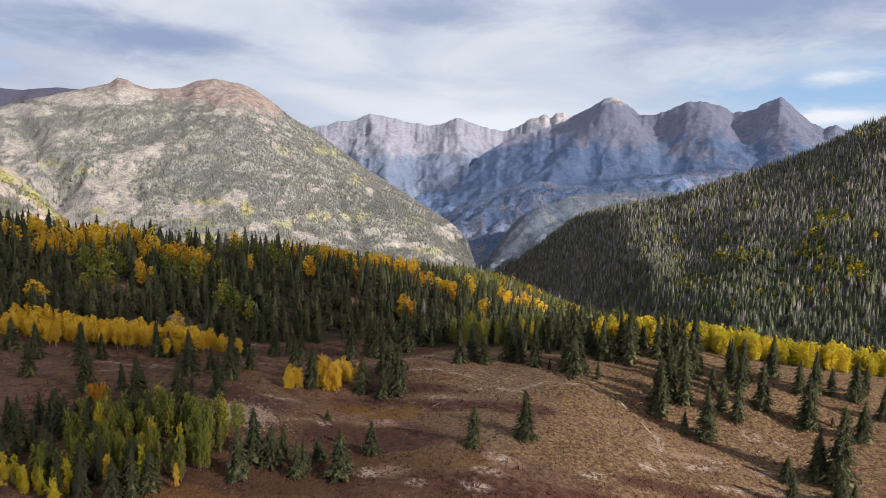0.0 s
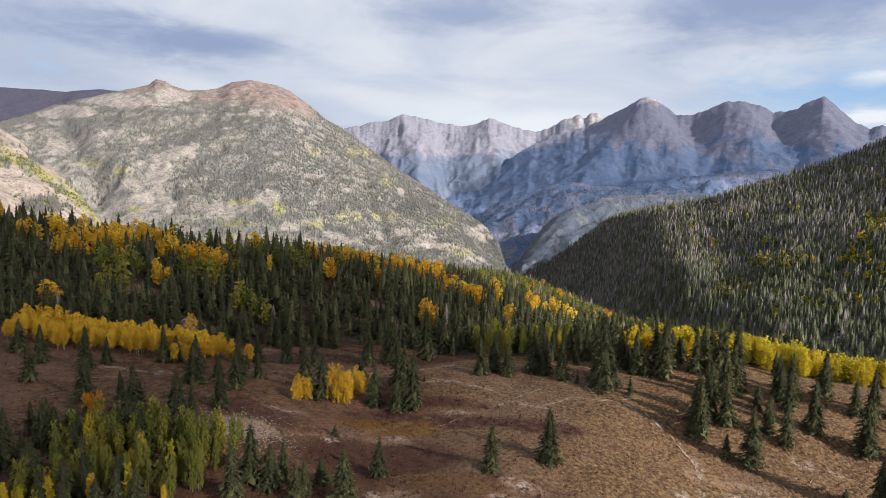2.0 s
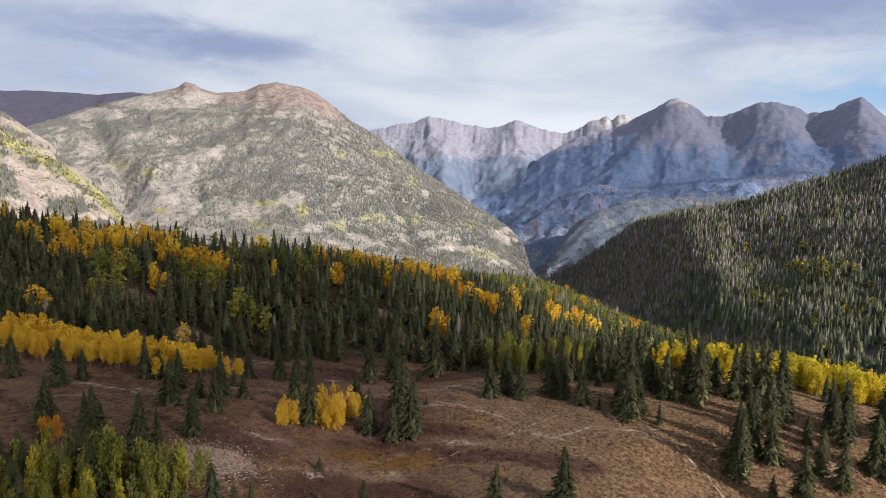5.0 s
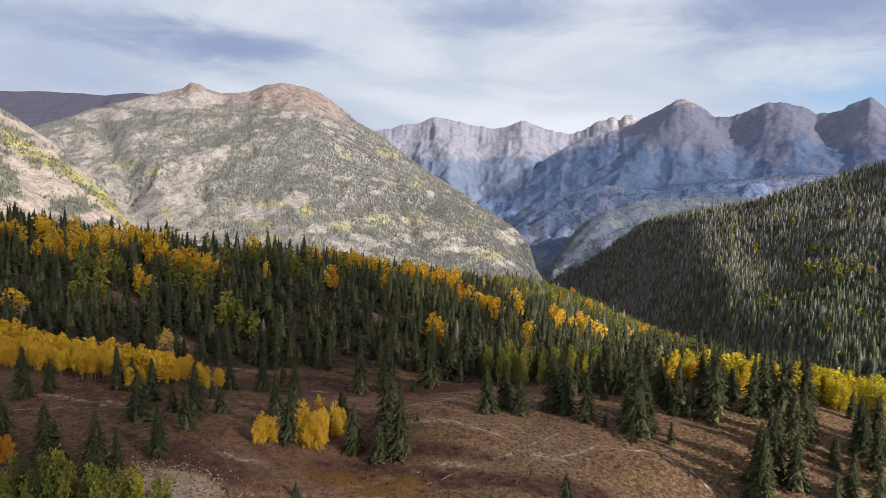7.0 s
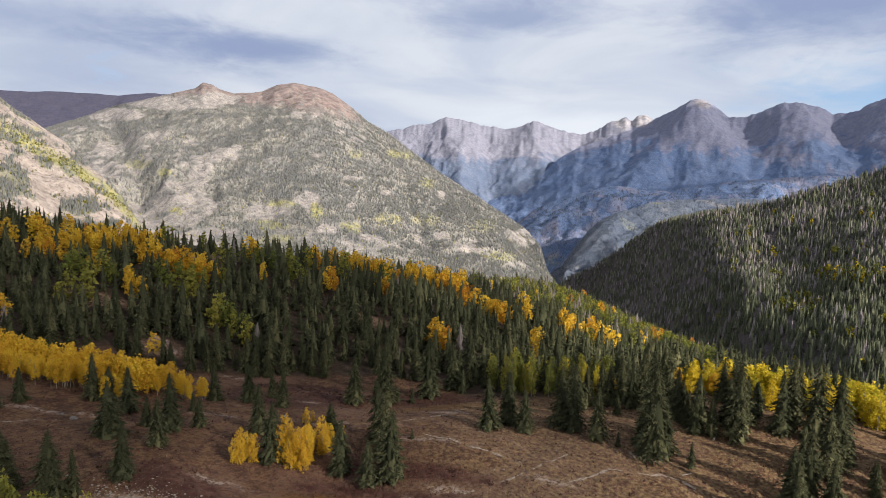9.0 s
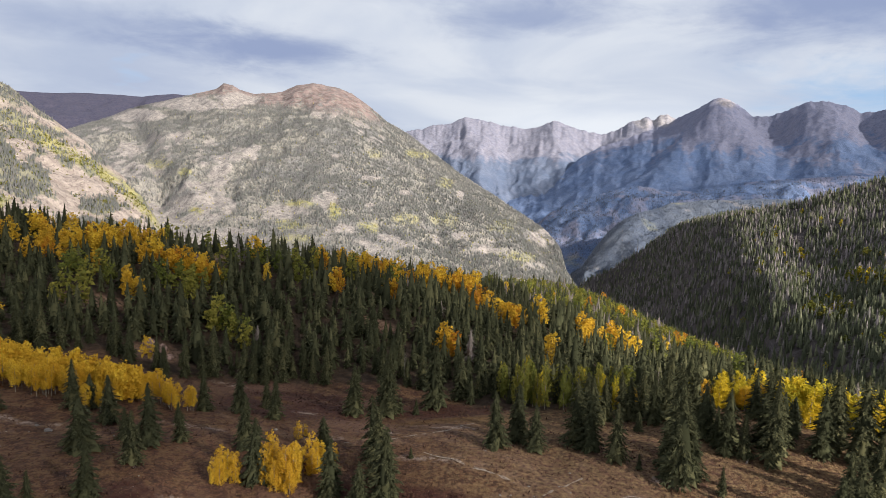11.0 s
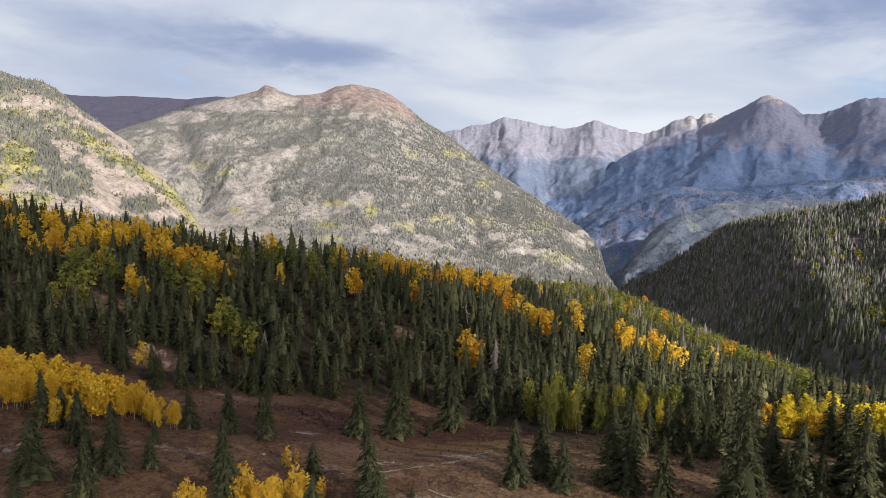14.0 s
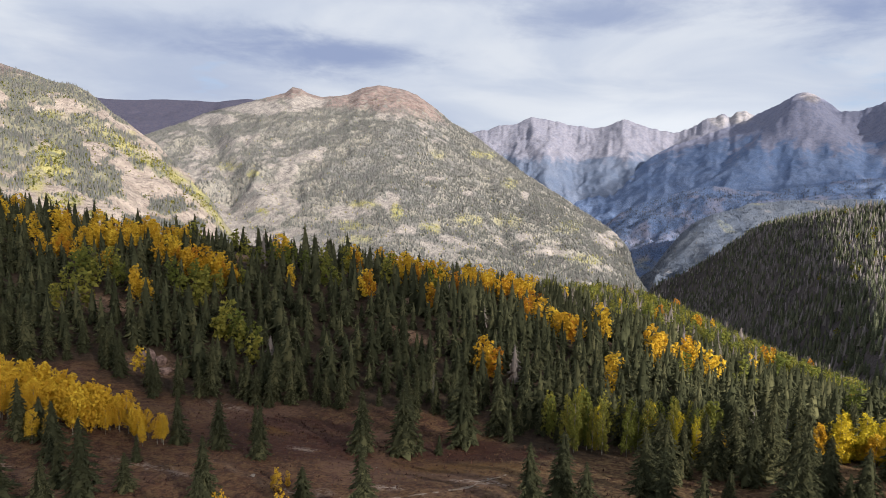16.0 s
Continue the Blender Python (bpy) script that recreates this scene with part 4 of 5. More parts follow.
def spruce_tree(seed, width, boughs=130, sprays=22):
    thing = new("spruce_tree")
    v, f = spruce_points(seed, boughs, sprays, width)
    part("crown", mesh_arrays("spruce_crown", v, f, NEEDLES), thing)
    v, f = stem_points(0.93, 0.017, 0.003)
    part("trunk", mesh_arrays("spruce_trunk", v, f, BARK), thing)
    return tagged(thing, "dark green spruce tree standing on the dry meadow", "spruce tree", "spruces on the meadow")


def aspen_tree(seed, material, words, leaves=1500, low=0.14, girth=1.0):
    thing = new("aspen_tree")
    v, f = aspen_points(seed, leaves, 0.0138, girth * random.uniform(0.85, 1.1), low)
    part("crown", mesh_arrays("aspen_crown", v, f, material), thing)
    v, f = stem_points(0.88, 0.013, 0.003, 5, 6, seed)
    part("trunk", mesh_arrays("aspen_trunk", v, f, PALE_BARK), thing, "pale aspen trunk")
    return tagged(thing, words, "aspen tree", "aspens of the groves")


def stand(master, used, x, y, height, spread=1.0):
    """Sets a tree with its foot in the ground: the master first, then copies of it."""
    z = float(ground_height(np.array([x]), np.array([y]))[0]) - 0.15
    m = Matrix.LocRotScale((x, y, z), Euler((random.gauss(0, 0.015), random.gauss(0, 0.015), random.uniform(0, 6.28))), (height * spread, height * spread, height))
    if master in used:
        return copy_thing(master, m @ Matrix.Diagonal((*[1 / s for s in master.scale], 1)))
    used.add(master)
    master.matrix_basis = m
    return master


def woods(name, template, pos, heights, widths, material, label, category, dead=None):
    """Many trees joined into one mesh."""
    many = [template] if isinstance(template, tuple) else template
    vs, fs, tint, gone, base = [], [], [], [], 0
    pick = rng.integers(len(many), size=len(pos))
    for k, (v, f) in enumerate(many):
        idx = np.nonzero(pick == k)[0]
        if not len(idx):
            continue
        a = rng.random(len(idx)) * 6.283
        c, s = np.cos(a)[:, None], np.sin(a)[:, None]
        w_, h_ = widths[idx][:, None], heights[idx][:, None]
        x = (v[None, :, 0] * c - v[None, :, 1] * s) * w_ + pos[idx, 0:1]
        y = (v[None, :, 0] * s + v[None, :, 1] * c) * w_ + pos[idx, 1:2]
        z = v[None, :, 2] * h_ + pos[idx, 2:3]
        vs.append(np.stack([x, y, z], -1).reshape(-1, 3))
        fs.append((f[None] + (np.arange(len(idx)) * len(v))[:, None, None] + base).reshape(-1, 3))
        tint.append(np.repeat(rng.random(len(idx)), len(v)))
        gone.append(np.repeat(np.zeros(len(idx)) if dead is None else dead[idx], len(v)))
        base += len(idx) * len(v)
    me = mesh_arrays(name, np.concatenate(vs), np.concatenate(fs), material, {"tint": np.concatenate(tint), "dead": np.concatenate(gone)})
    return tagged(new(name, me), label, category, kind="stuff")


SPRUCES = [spruce_tree(300 + i, w_) for i, w_ in enumerate((0.175, 0.205, 0.235, 0.190, 0.265, 0.215, 0.185))]
EDGE_SPRUCES = [spruce_tree(330 + i, w_, 100, 14) for i, w_ in enumerate((0.180, 0.210, 0.235, 0.195, 0.220))]
used = set()
BOTTOM_LEFT = [(-38.8, 98.8, 9.3), (-38.0, 103.7, 9.6), (-34.9, 104.0, 7.0), (-33.6, 106.4, 6.5), (-29.7, 101.0, 6.6), (-29.1, 103.5, 5.8), (-27.5, 107.2, 4.5), (-22.5, 103.0, 9.1), (-19.0, 111.5, 6.5), (-30.2, 124.8, 2.5), (-78.3, 101.7, 9.9), (-82.8, 106.4, 6.2), (-72.6, 100.0, 6.2), (-80.7, 110.5, 5.9), (-77.1, 109.7, 7.0), (-73.8, 107.1, 7.1), (-72.8, 109.7, 6.4), (-75.6, 117.6, 2.8), (-77.9, 104.7, 4.1), (-74.0, 126.0, 5.8), (-52.2, 110.2, 7.4), (-53.7, 93.3, 7.6), (-69.4, 95.5, 8.7), (-75.9, 107.0, 8.2), (-83.8, 106.4, 7.4), (-79.5, 98.0, 8.0), (-63.5, 99.5, 8.2), (-60.8, 96.5, 7.4), (-66.0, 101.5, 8.8), (-57.5, 106.0, 8.6), (-55.2, 96.0, 8.0), (-61.5, 108.5, 8.4), (-49.5, 100.5, 5.2), (-68.5, 106.0, 7.6), (-65.5, 93.0, 7.0), (-61.0, 91.5, 6.4), (-56.5, 92.5, 6.8), (-51.5, 94.5, 7.2), (-63.0, 94.8, 8.0)]
LEFT_MEADOW = [(-121.5, 157.0, 8.7), (-99.8, 133.5, 8.2), (-107.9, 147.4, 9.3), (-63.2, 145.4, 5.6), (-55.0, 167.2, 8.0), (-44.3, 149.8, 9.2), (-20.4, 145.3, 11.2), (-68.0, 196.3, 7.7), (-32.9, 191.6, 10.7), (-95.0, 145.1, 10.5), (-92.3, 149.0, 6.8), (-81.7, 125.5, 8.7), (-66.0, 117.4, 10.4), (-65.5, 118.7, 7.2), (-57.2, 116.8, 9.8), (-55.4, 118.7, 6.6), (-64.5, 137.5, 9.5), (-72.0, 152.5, 8.7), (-53.1, 125.2, 8.7), (-54.9, 136.2, 8.1), (-57.7, 144.0, 10.4), (-54.5, 147.6, 5.4), (-62.6, 166.9, 8.1), (-81.4, 155.0, 9.5), (-79.0, 156.1, 6.6), (-37.3, 140.0, 9.9), (-32.1, 152.9, 5.5), (-26.0, 140.8, 8.7), (-20.9, 138.4, 7.3), (-17.6, 140.0, 11.6), (-22.4, 150.5, 10.3), (-16.7, 150.8, 1.9), (-4.4, 158.6, 9.5), (-1.2, 162.9, 10.2), (1.9, 159.5, 8.0), (-36.4, 179.8, 11.2)]
MEADOW_ROW = [(8.7, 164.1, 11.4), (10.5, 161.5, 9.7), (14.6, 158.2, 9.7), (23.5, 155.1, 17.2), (25.9, 157.5, 10.1), (22.0, 158.8, 7.9), (29.4, 153.4, 4.6), (31.3, 168.8, 7.1), (33.4, 169.5, 9.8), (36.2, 170.0, 5.8), (39.9, 167.6, 13.0), (39.0, 170.3, 8.9), (44.9, 174.8, 7.1), (51.0, 175.3, 9.6), (56.0, 185.0, 10.2), (63.0, 186.0, 9.5)]
RIGHT_SLOPE = [(-0.4, 115.7, 8.6), (9.8, 121.8, 10.1), (41.0, 141.4, 12.9), (45.1, 147.8, 12.4), (47.7, 145.7, 9.8), (52.9, 157.7, 11.3), (49.1, 134.3, 12.0), (45.0, 136.0, 5.0), (55.5, 143.8, 8.4), (57.8, 140.5, 9.1),
               (62.3, 156.4, 9.4), (62.7, 152.0, 8.9), (55.9, 151.5, 5.5), (65.0, 145.4, 11.2), (73.1, 159.6, 11.0), (73.1, 140.7, 11.7), (76.3, 152.7, 8.4), (79.9, 152.3, 10.9), (83.8, 152.5, 6.8), (88.2, 150.6, 9.9),
               (92.3, 153.8, 7.6), (82.4, 136.4, 9.1), (66.6, 123.3, 10.0), (69.4, 121.3, 16.0), (60.5, 122.7, 5.3), (57.6, 114.2, 6.3), (90.0, 142.7, 8.4), (78.7, 141.6, 2.5), (66.3, 114.8, 7.5), (69.4, 115.8, 4.2)]
HOLLOW = [(-79.1, 192.8, 7.7), (-64.9, 196.3, 6.7), (-47.6, 167.0, 9.3), (-53.3, 174.7, 6.4), (-29.9, 182.5, 12.3), (-24.4, 184.9, 3.5), (-28.0, 185.4, 3.5), (-61.2, 156.6, 4.0), (-34.5, 201.1, 7.1), (-21.4, 189.7, 14.2), (-85.5, 186.8, 7.9)]
MEADOW_BACK = [(22.6, 179.6, 10.4), (25.0, 181.9, 9.6), (24.6, 162.7, 15.9), (31.0, 183.8, 4.9), (33.2, 188.7, 4.1), (32.3, 165.8, 7.3), (34.8, 164.7, 7.1), (41.9, 186.8, 9.7), (43.7, 184.6, 10.3), (38.8, 163.3, 12.3), (13.8, 181.3, 8.8), (11.4, 176.6, 9.5), (19.5, 174.6, 4.1), (10.6, 180.1, 9.8), (23.2, 192.1, 8.5), (17.3, 185.3, 9.1), (18.4, 182.0, 8.8), (27.3, 191.6, 12.5), (32.8, 180.4, 5.2)]
SLOPE_BACK = [(18.0, 156.9, 2.7), (42.0, 170.2, 9.4), (47.2, 181.4, 6.3), (29.1, 175.8, 7.7), (30.3, 172.4, 9.9), (47.2, 167.6, 11.9), (50.1, 171.8, 13.5), (41.7, 144.8, 11.5), (46.3, 153.9, 8.7), (52.7, 166.8, 14.7),
              (55.9, 165.7, 14.4), (50.1, 154.7, 11.3), (55.8, 159.9, 4.4), (56.9, 154.2, 4.3), (57.3, 147.3, 6.4), (63.0, 158.7, 10.5), (66.3, 159.8, 10.5), (68.1, 174.1, 6.1)]
for spot in BOTTOM_LEFT + LEFT_MEADOW + MEADOW_ROW + RIGHT_SLOPE + HOLLOW + MEADOW_BACK + SLOPE_BACK:
    big = spot[2] > 10.5
    stand(SPRUCES[random.choice((0, 1, 3, 6)) if big else random.randrange(7)], used, *spot, random.uniform(0.90, 1.14) * (1.3 if spot in BOTTOM_LEFT else 1.28 if spot in LEFT_MEADOW else 1.18))
# ---- woods on the hill ----
def scatter(count, x0, x1, y0, y1, gap):
    """Random spots at least about a gap apart."""
    cells, out = {}, []
    for x, y in rng.random((count, 2)) * (x1 - x0, y1 - y0) + (x0, y0):
        i, j = int(x // gap), int(y // gap)
        near = [q for a in (-1, 0, 1) for b in (-1, 0, 1) for q in cells.get((i + a, j + b), ())]
        if all((x - q[0]) ** 2 + (y - q[1]) ** 2 > gap * gap for q in near):
            cells.setdefault((i, j), []).append((x, y))
            out.append((x, y))
    return np.array(out)


hill = scatter(60000, -420, 300, 150, 620, 2.75)
depth = in_woods(hill[:, 0], hill[:, 1])
crest_y = np.interp(hill[:, 0], [-420, -230, -165, -108, -74, -46, 0, 75, 160, 300], [290, 288, 276, 280, 322, 375, 505, 540, 440, 260])
keep = (depth > 0) & (hill[:, 1] < crest_y) & (np.abs(np.degrees(np.arctan2(hill[:, 0], hill[:, 1])) + 8) < 50)
marks = ground_marks(hill[:, 0], hill[:, 1])
keep &= marks["bare"] < 0.4
hill, depth, rim = hill[keep], depth[keep], (crest_y - hill[:, 1])[keep]
hx, hy = hill[:, 0], hill[:, 1]
thin = fbm(hx, hy, 40, 3, 61)
GOLD_SPOTS = [(-154, 247, 16, 7, 1.0), (-150, 259, 17, 7, 1.0), (-126, 242, 6, 5, 1.0), (-116, 240, 6, 6, 1.0), (-104, 238, 4, 5, 0.9), (-122, 217, 7, 5, 0.7), (-165, 236, 12, 8, 0.35), (-200, 262, 34, 14, 0.22),
              (-80, 300, 8, 6, 0.7), (-67, 285, 9, 7, 0.75), (-57, 292, 10, 7, 0.8), (-42, 303, 15, 9, 0.8), (-24, 270, 6, 5, 1.0), (-13, 263, 5, 5, 0.95), (-3, 277, 4, 4, 0.8), (17, 272, 8, 7, 0.6), (22, 256, 5, 5, 0.6), (-79, 245, 14, 8, 0.25), (-68, 197, 4, 3, 0.7)]
LIME_SPOTS = [(-110, 230, 8, 7, 1.0), (-138, 226, 9, 6, 0.7), (-130, 210, 6, 4, 0.7), (-90, 211, 7, 5, 0.8), (-80, 211, 6, 4, 0.7), (40, 400, 60, 50, 0.55), (70, 400, 30, 50, 0.7), (-10, 440, 50, 50, 0.55), (95, 320, 25, 40, 0.6), (-88, 258, 20, 8, 0.3), (-140, 265, 30, 8, 0.3)]
gold_share = np.maximum.reduce([m_ * blot(hx, hy, a_, b_, c_, d_) for a_, b_, c_, d_, m_ in GOLD_SPOTS])
lime_share = np.maximum.reduce([m_ * blot(hx, hy, a_, b_, c_, d_) for a_, b_, c_, d_, m_ in LIME_SPOTS])
lime_share = np.maximum(lime_share, 0.75 * smooth(60, 15, rim) * smooth(-40, 10, hx) * smooth(-0.25, 0.15, fbm(hx, hy, 30, 2, 63)))
roll_dice = rng.random(len(hill))
is_gold = roll_dice < gold_share * 1.05 + 0.012
is_lime = ~is_gold & (rng.random(len(hill)) < lime_share * 0.9 + 0.008)
conifer = ~(is_gold | is_lime) & (thin > -0.75)
tall = np.clip(rng.normal(8.4, 1.9, len(hill)), 3.5, 13) * (1 - 0.12 * smooth(280, 340, hy))
hz = ground_height(hx, hy) - 0.2
conifer &= ~((hx > -10) & (hx < 20) & (depth < 6))
near_edge = conifer & (depth < 9) & (hx > -150) & (hx < 100)
for x, y, h in zip(hx[near_edge], hy[near_edge], tall[near_edge]):
    tagged(stand(EDGE_SPRUCES[random.randrange(5)], used, x, y, h, random.uniform(0.9, 1.1)), "tall dark green spruce at the edge of the forest", "spruce tree", "spruces at the forest edge")
rest = conifer & ~near_edge
dead_share = (rng.random(len(hill)) < 0.015 + 0.30 * smooth(300, 420, hy)) * rng.uniform(0.4, 1.0, len(hill))
near_spruces = [spruce_points(400 + i, 30, 5, 0.205 + 0.012 * i) for i in range(6)]
far_spruces = [spruce_points(410 + i, 16, 4, 0.205 + 0.012 * i, tiers=1) for i in range(6)]
stands = np.stack([hx, hy, hz], 1)
for here, shapes, words in ((rest & (hy < 250), near_spruces, "dense dark green spruce forest behind the meadow"), (rest & (hy >= 250), far_spruces, "dense dark green spruce forest over the top of the hill")):
    woods("spruce_forest", shapes, stands[here], tall[here], tall[here] * rng.uniform(0.85, 1.15, here.sum()), NEEDLES, words, "forest", dead_share[here])
broad = [aspen_points(450 + i, 420, 0.026, 1.1, 0.2, 22) for i in range(4)]
thin_broad = [aspen_points(455 + i, 190, 0.036, 1.1, 0.2, 16) for i in range(4)]
for name, mask, material, label in (("golden_aspen_grove", is_gold & (rng.random(len(hill)) < 0.95), GOLD, "golden aspen trees among the spruce forest"), ("green_aspen_grove", is_lime, LIME, "yellow green aspen trees among the spruce forest")):
    h = np.clip(rng.normal(9.8, 1.3, mask.sum()), 6, 12.5) * (1 - 0.35 * smooth(330, 400, hy[mask]))
    woods(name, broad if material is GOLD else thin_broad, np.stack([hx, hy, hz], 1)[mask], h, h * rng.uniform(0.95, 1.32, mask.sum()), material, label, "aspen grove")
amber = is_gold & (rng.random(len(hill)) < 0.10 + 0.35 * (hx > -85))
h = np.clip(rng.normal(8.0, 1.5, amber.sum()), 5, 11)
woods("orange_aspen_grove", broad, np.stack([hx + 1.0, hy, hz], 1)[amber], h, h * 0.95, AMBER, "orange aspen trees among the spruce forest", "aspen grove")

# ---- aspens round the meadow ----
GOLD_ASPENS = [aspen_tree(500 + i, GOLD, "golden aspen tree with pale trunk in a grove", low=0.26, girth=0.95) for i in range(4)]
YOUNG_ASPENS = [aspen_tree(505 + i, GOLD, "young golden aspen, leafy to the ground, on the meadow", low=0.03) for i in range(3)]
LEMON_ASPENS = [aspen_tree(510 + i, LEMON, "lemon yellow aspen tree beside the meadow", low=0.06, girth=0.9) for i in range(4)]
LIME_ASPENS = [aspen_tree(520 + i, LIME, "tall slender aspen tree with green and yellow leaves", low=0.10, girth=0.8) for i in range(4)]
AMBER_ASPENS = [aspen_tree(530, AMBER, "orange aspen tree beside dark spruces")]


back_rows = {}


def grove(masters, centre, half, count, height, seed, slant=0.0, behind=0, leaf=None, girth=(0.9, 1.25)):
    """Aspens strewn over a patch; those behind the first rows are kept for one joined mesh."""
    r = np.random.default_rng(seed)
    for i in range(count + behind):
        px, py = r.uniform(-1, 1), r.uniform(-1, 1)
        back = i >= count
        if behind:
            py = r.uniform(0.0, 1.0) if back else r.uniform(-1, 0.0)
        x, y = centre[0] + px * half[0], centre[1] + py * half[1] + slant * px * half[0]
        h, wide = r.normal(height, 0.15 * height), r.uniform(*girth)
        if back:
            back_rows.setdefault(leaf, []).append((x, y, h, h * wide))
        else:
            stand(masters[i % len(masters)], used, x, y, h, wide)


grove(GOLD_ASPENS, (-105, 166.5), (31, 7.5), 62, 6.2, 1, -0.2, 200, GOLD, girth=(0.8, 1.15))
grove(GOLD_ASPENS, (-70, 164.5), (7.0, 2.2), 22, 5.3, 2, -0.1, girth=(0.8, 1.15))
grove(LEMON_ASPENS, (74, 184), (26, 7), 42, 7.2, 3, -0.25, 130, LEMON, girth=(0.9, 1.3))
grove(LEMON_ASPENS, (112, 176), (16, 7), 14, 7.2, 4, -0.2, 50, LEMON, girth=(0.9, 1.3))
grove(LEMON_ASPENS, (39, 199), (7.5, 4), 9, 6.8, 5, -0.2, 16, LEMON, girth=(0.9, 1.3))
grove(GOLD_ASPENS, (40, 196.5), (6, 2.0), 7, 5.6, 6)
grove(LIME_ASPENS, (6, 192.5), (14, 4), 13, 9.4, 7, 0, 18, LIME, girth=(0.6, 0.85))
grove(LEMON_ASPENS, (8, 191.5), (12, 3), 5, 8.6, 17, girth=(0.55, 0.8))
grove(GOLD_ASPENS, (17.5, 190), (3, 1.2), 4, 4.6, 18)
grove(LIME_ASPENS, (-57, 103), (14, 8), 56, 6.7, 8, 0.15, 80, LIME, girth=(0.5, 0.78))
grove(LEMON_ASPENS, (-69, 91.5), (6, 2.5), 14, 5.4, 9, girth=(0.7, 1.0))
grove(GOLD_ASPENS, (-58, 98), (12, 6), 6, 6.0, 10, girth=(0.5, 0.7))
grove(LEMON_ASPENS, (-56, 102), (12, 7), 8, 7.0, 16, girth=(0.5, 0.7))
grove(AMBER_ASPENS, (-74.5, 118), (1.6, 1.0), 5, 3.9, 11, girth=(1.0, 1.4))
grove(YOUNG_ASPENS, (-41.1, 138.1), (1.7, 1.0), 7, 5.0, 12, girth=(0.8, 1.15))
grove(YOUNG_ASPENS, (-33.8, 140.3), (2.5, 1.6), 14, 6.0, 13, girth=(0.7, 1.0))
grove(YOUNG_ASPENS, (-31.4, 146.7), (3.2, 2.5), 12, 4.0, 14, girth=(0.9, 1.3))
grove(YOUNG_ASPENS, (-38.6, 158.3), (1.5, 1.5), 2, 3.2, 15)
row_crowns = [aspen_points(540 + i, 300, 0.029, 0.95, 0.16) for i in range(4)]
for leaf, rows in back_rows.items():
    rows = np.array(rows)
    woods("aspen_back_rows", row_crowns, np.stack([rows[:, 0], rows[:, 1], ground_height(rows[:, 0], rows[:, 1]) - 0.1], 1), rows[:, 2], rows[:, 3], leaf, "dense aspen crowns behind the first trees of the grove", "aspen grove")

# ---- woods on the mountains ----
def mountain_woods(name, m, az0, az1, u0, u1, count, marks, template, height, wide, material, label, dead, want):
    az, u = rng.uniform(az0, az1, count), rng.uniform(u0, u1, count) ** 0.9
    d, fd = np.interp(az, m.az, m.dist), np.interp(az, m.foot_az, m.foot_dist)
    x, y, z, uu = m.polar(az, fd + u * (d - fd))
    k = marks(az, x, y, z, uu)
    ok = want(k, az, x, y, z) > rng.random(count)
    p = np.stack([x, y, z - 0.5], 1)[ok]
    h = np.clip(rng.normal(height, 0.2 * height, len(p)), 0.5 * height, 1.6 * height)
    return woods(name, template, p, h, h * wide * rng.uniform(0.8, 1.25, len(p)), material, label, "forest", (rng.random(len(p)) < dead) * rng.uniform(0.5, 1, len(p)))


far_cones = [cone_points(600 + i, 4, 1, 0.19) for i in range(4)]
mid_cones = [spruce_points(620 + i, 6, 2, 0.185 + 0.012 * i, tiers=1) for i in range(5)]
blobs = [aspen_points(640 + i, 22, 0.13, 1.3, 0.2, 6) for i in range(4)]
mountain_woods("main_mountain_woods", MAIN_MOUNTAIN, -47, 1, 0.03, 0.985, 95000, main_marks, far_cones, 7.0, 0.85, FAR_HAZE_NEEDLES, "grey green spruce woods on the mountain side", 0.35,
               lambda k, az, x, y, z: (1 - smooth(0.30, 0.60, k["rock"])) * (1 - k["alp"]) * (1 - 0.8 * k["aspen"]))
mountain_woods("side_mountain_woods", SIDE_MOUNTAIN, -60, -34, 0.05, 0.985, 28000, side_marks, far_cones, 6.6, 0.85, FAR_HAZE_NEEDLES, "grey green spruce woods between cliffs", 0.35,
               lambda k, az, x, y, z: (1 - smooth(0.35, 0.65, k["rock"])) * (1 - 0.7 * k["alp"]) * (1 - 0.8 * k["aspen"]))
mountain_woods("side_aspen_woods", SIDE_MOUNTAIN, -56, -34, 0.05, 0.9, 12000, side_marks, blobs, 3.4, 1.2, PALE_GOLD, "golden aspen groves on the mountain shoulder", 0,
               lambda k, az, x, y, z: 0.75 * k["aspen"])
mountain_woods("side_scrub", SIDE_MOUNTAIN, -58, -34, 0.05, 0.9, 9000, side_marks, blobs, 4, 1.4, LIME, "olive green scrub and young aspens between the cliffs", 0,
               lambda k, az, x, y, z: 0.35 * (1 - k["rock"]) + 0.35 * k["aspen"])
mountain_woods("main_aspen_woods", MAIN_MOUNTAIN, -40, 0, 0.03, 0.8, 26000, main_marks, blobs, 4.0, 1.2, PALE_GOLD, "yellow green aspen scrub on the mountain side", 0,
               lambda k, az, x, y, z: 0.45 * k["aspen"] + 0.03 + 0.06 * smooth(1.0, -4.0, rise_of((0, 0, 100), x, y, z)))
hill_spruces = [spruce_points(680 + i, 10, 3, 0.19 + 0.012 * i, tiers=1) for i in range(5)]
mountain_woods("east_hill_woods", EAST_HILL, -1, 37, 0.30, 1.02, 14500, wood_marks, mid_cones, 7.0, 1.0, HILL_NEEDLES, "green and dead grey spruce woods high on the hill", 0.36,
               lambda k, az, x, y, z: 0.95 + 0 * az)
mountain_woods("east_hill_foot_woods", EAST_HILL, 8, 37, 0.0, 0.36, 4800, wood_marks, hill_spruces, 8.0, 1.05, HILL_NEEDLES, "dark green spruce woods at the foot of the hill", 0.12,
               lambda k, az, x, y, z: 0.95 + 0 * az)
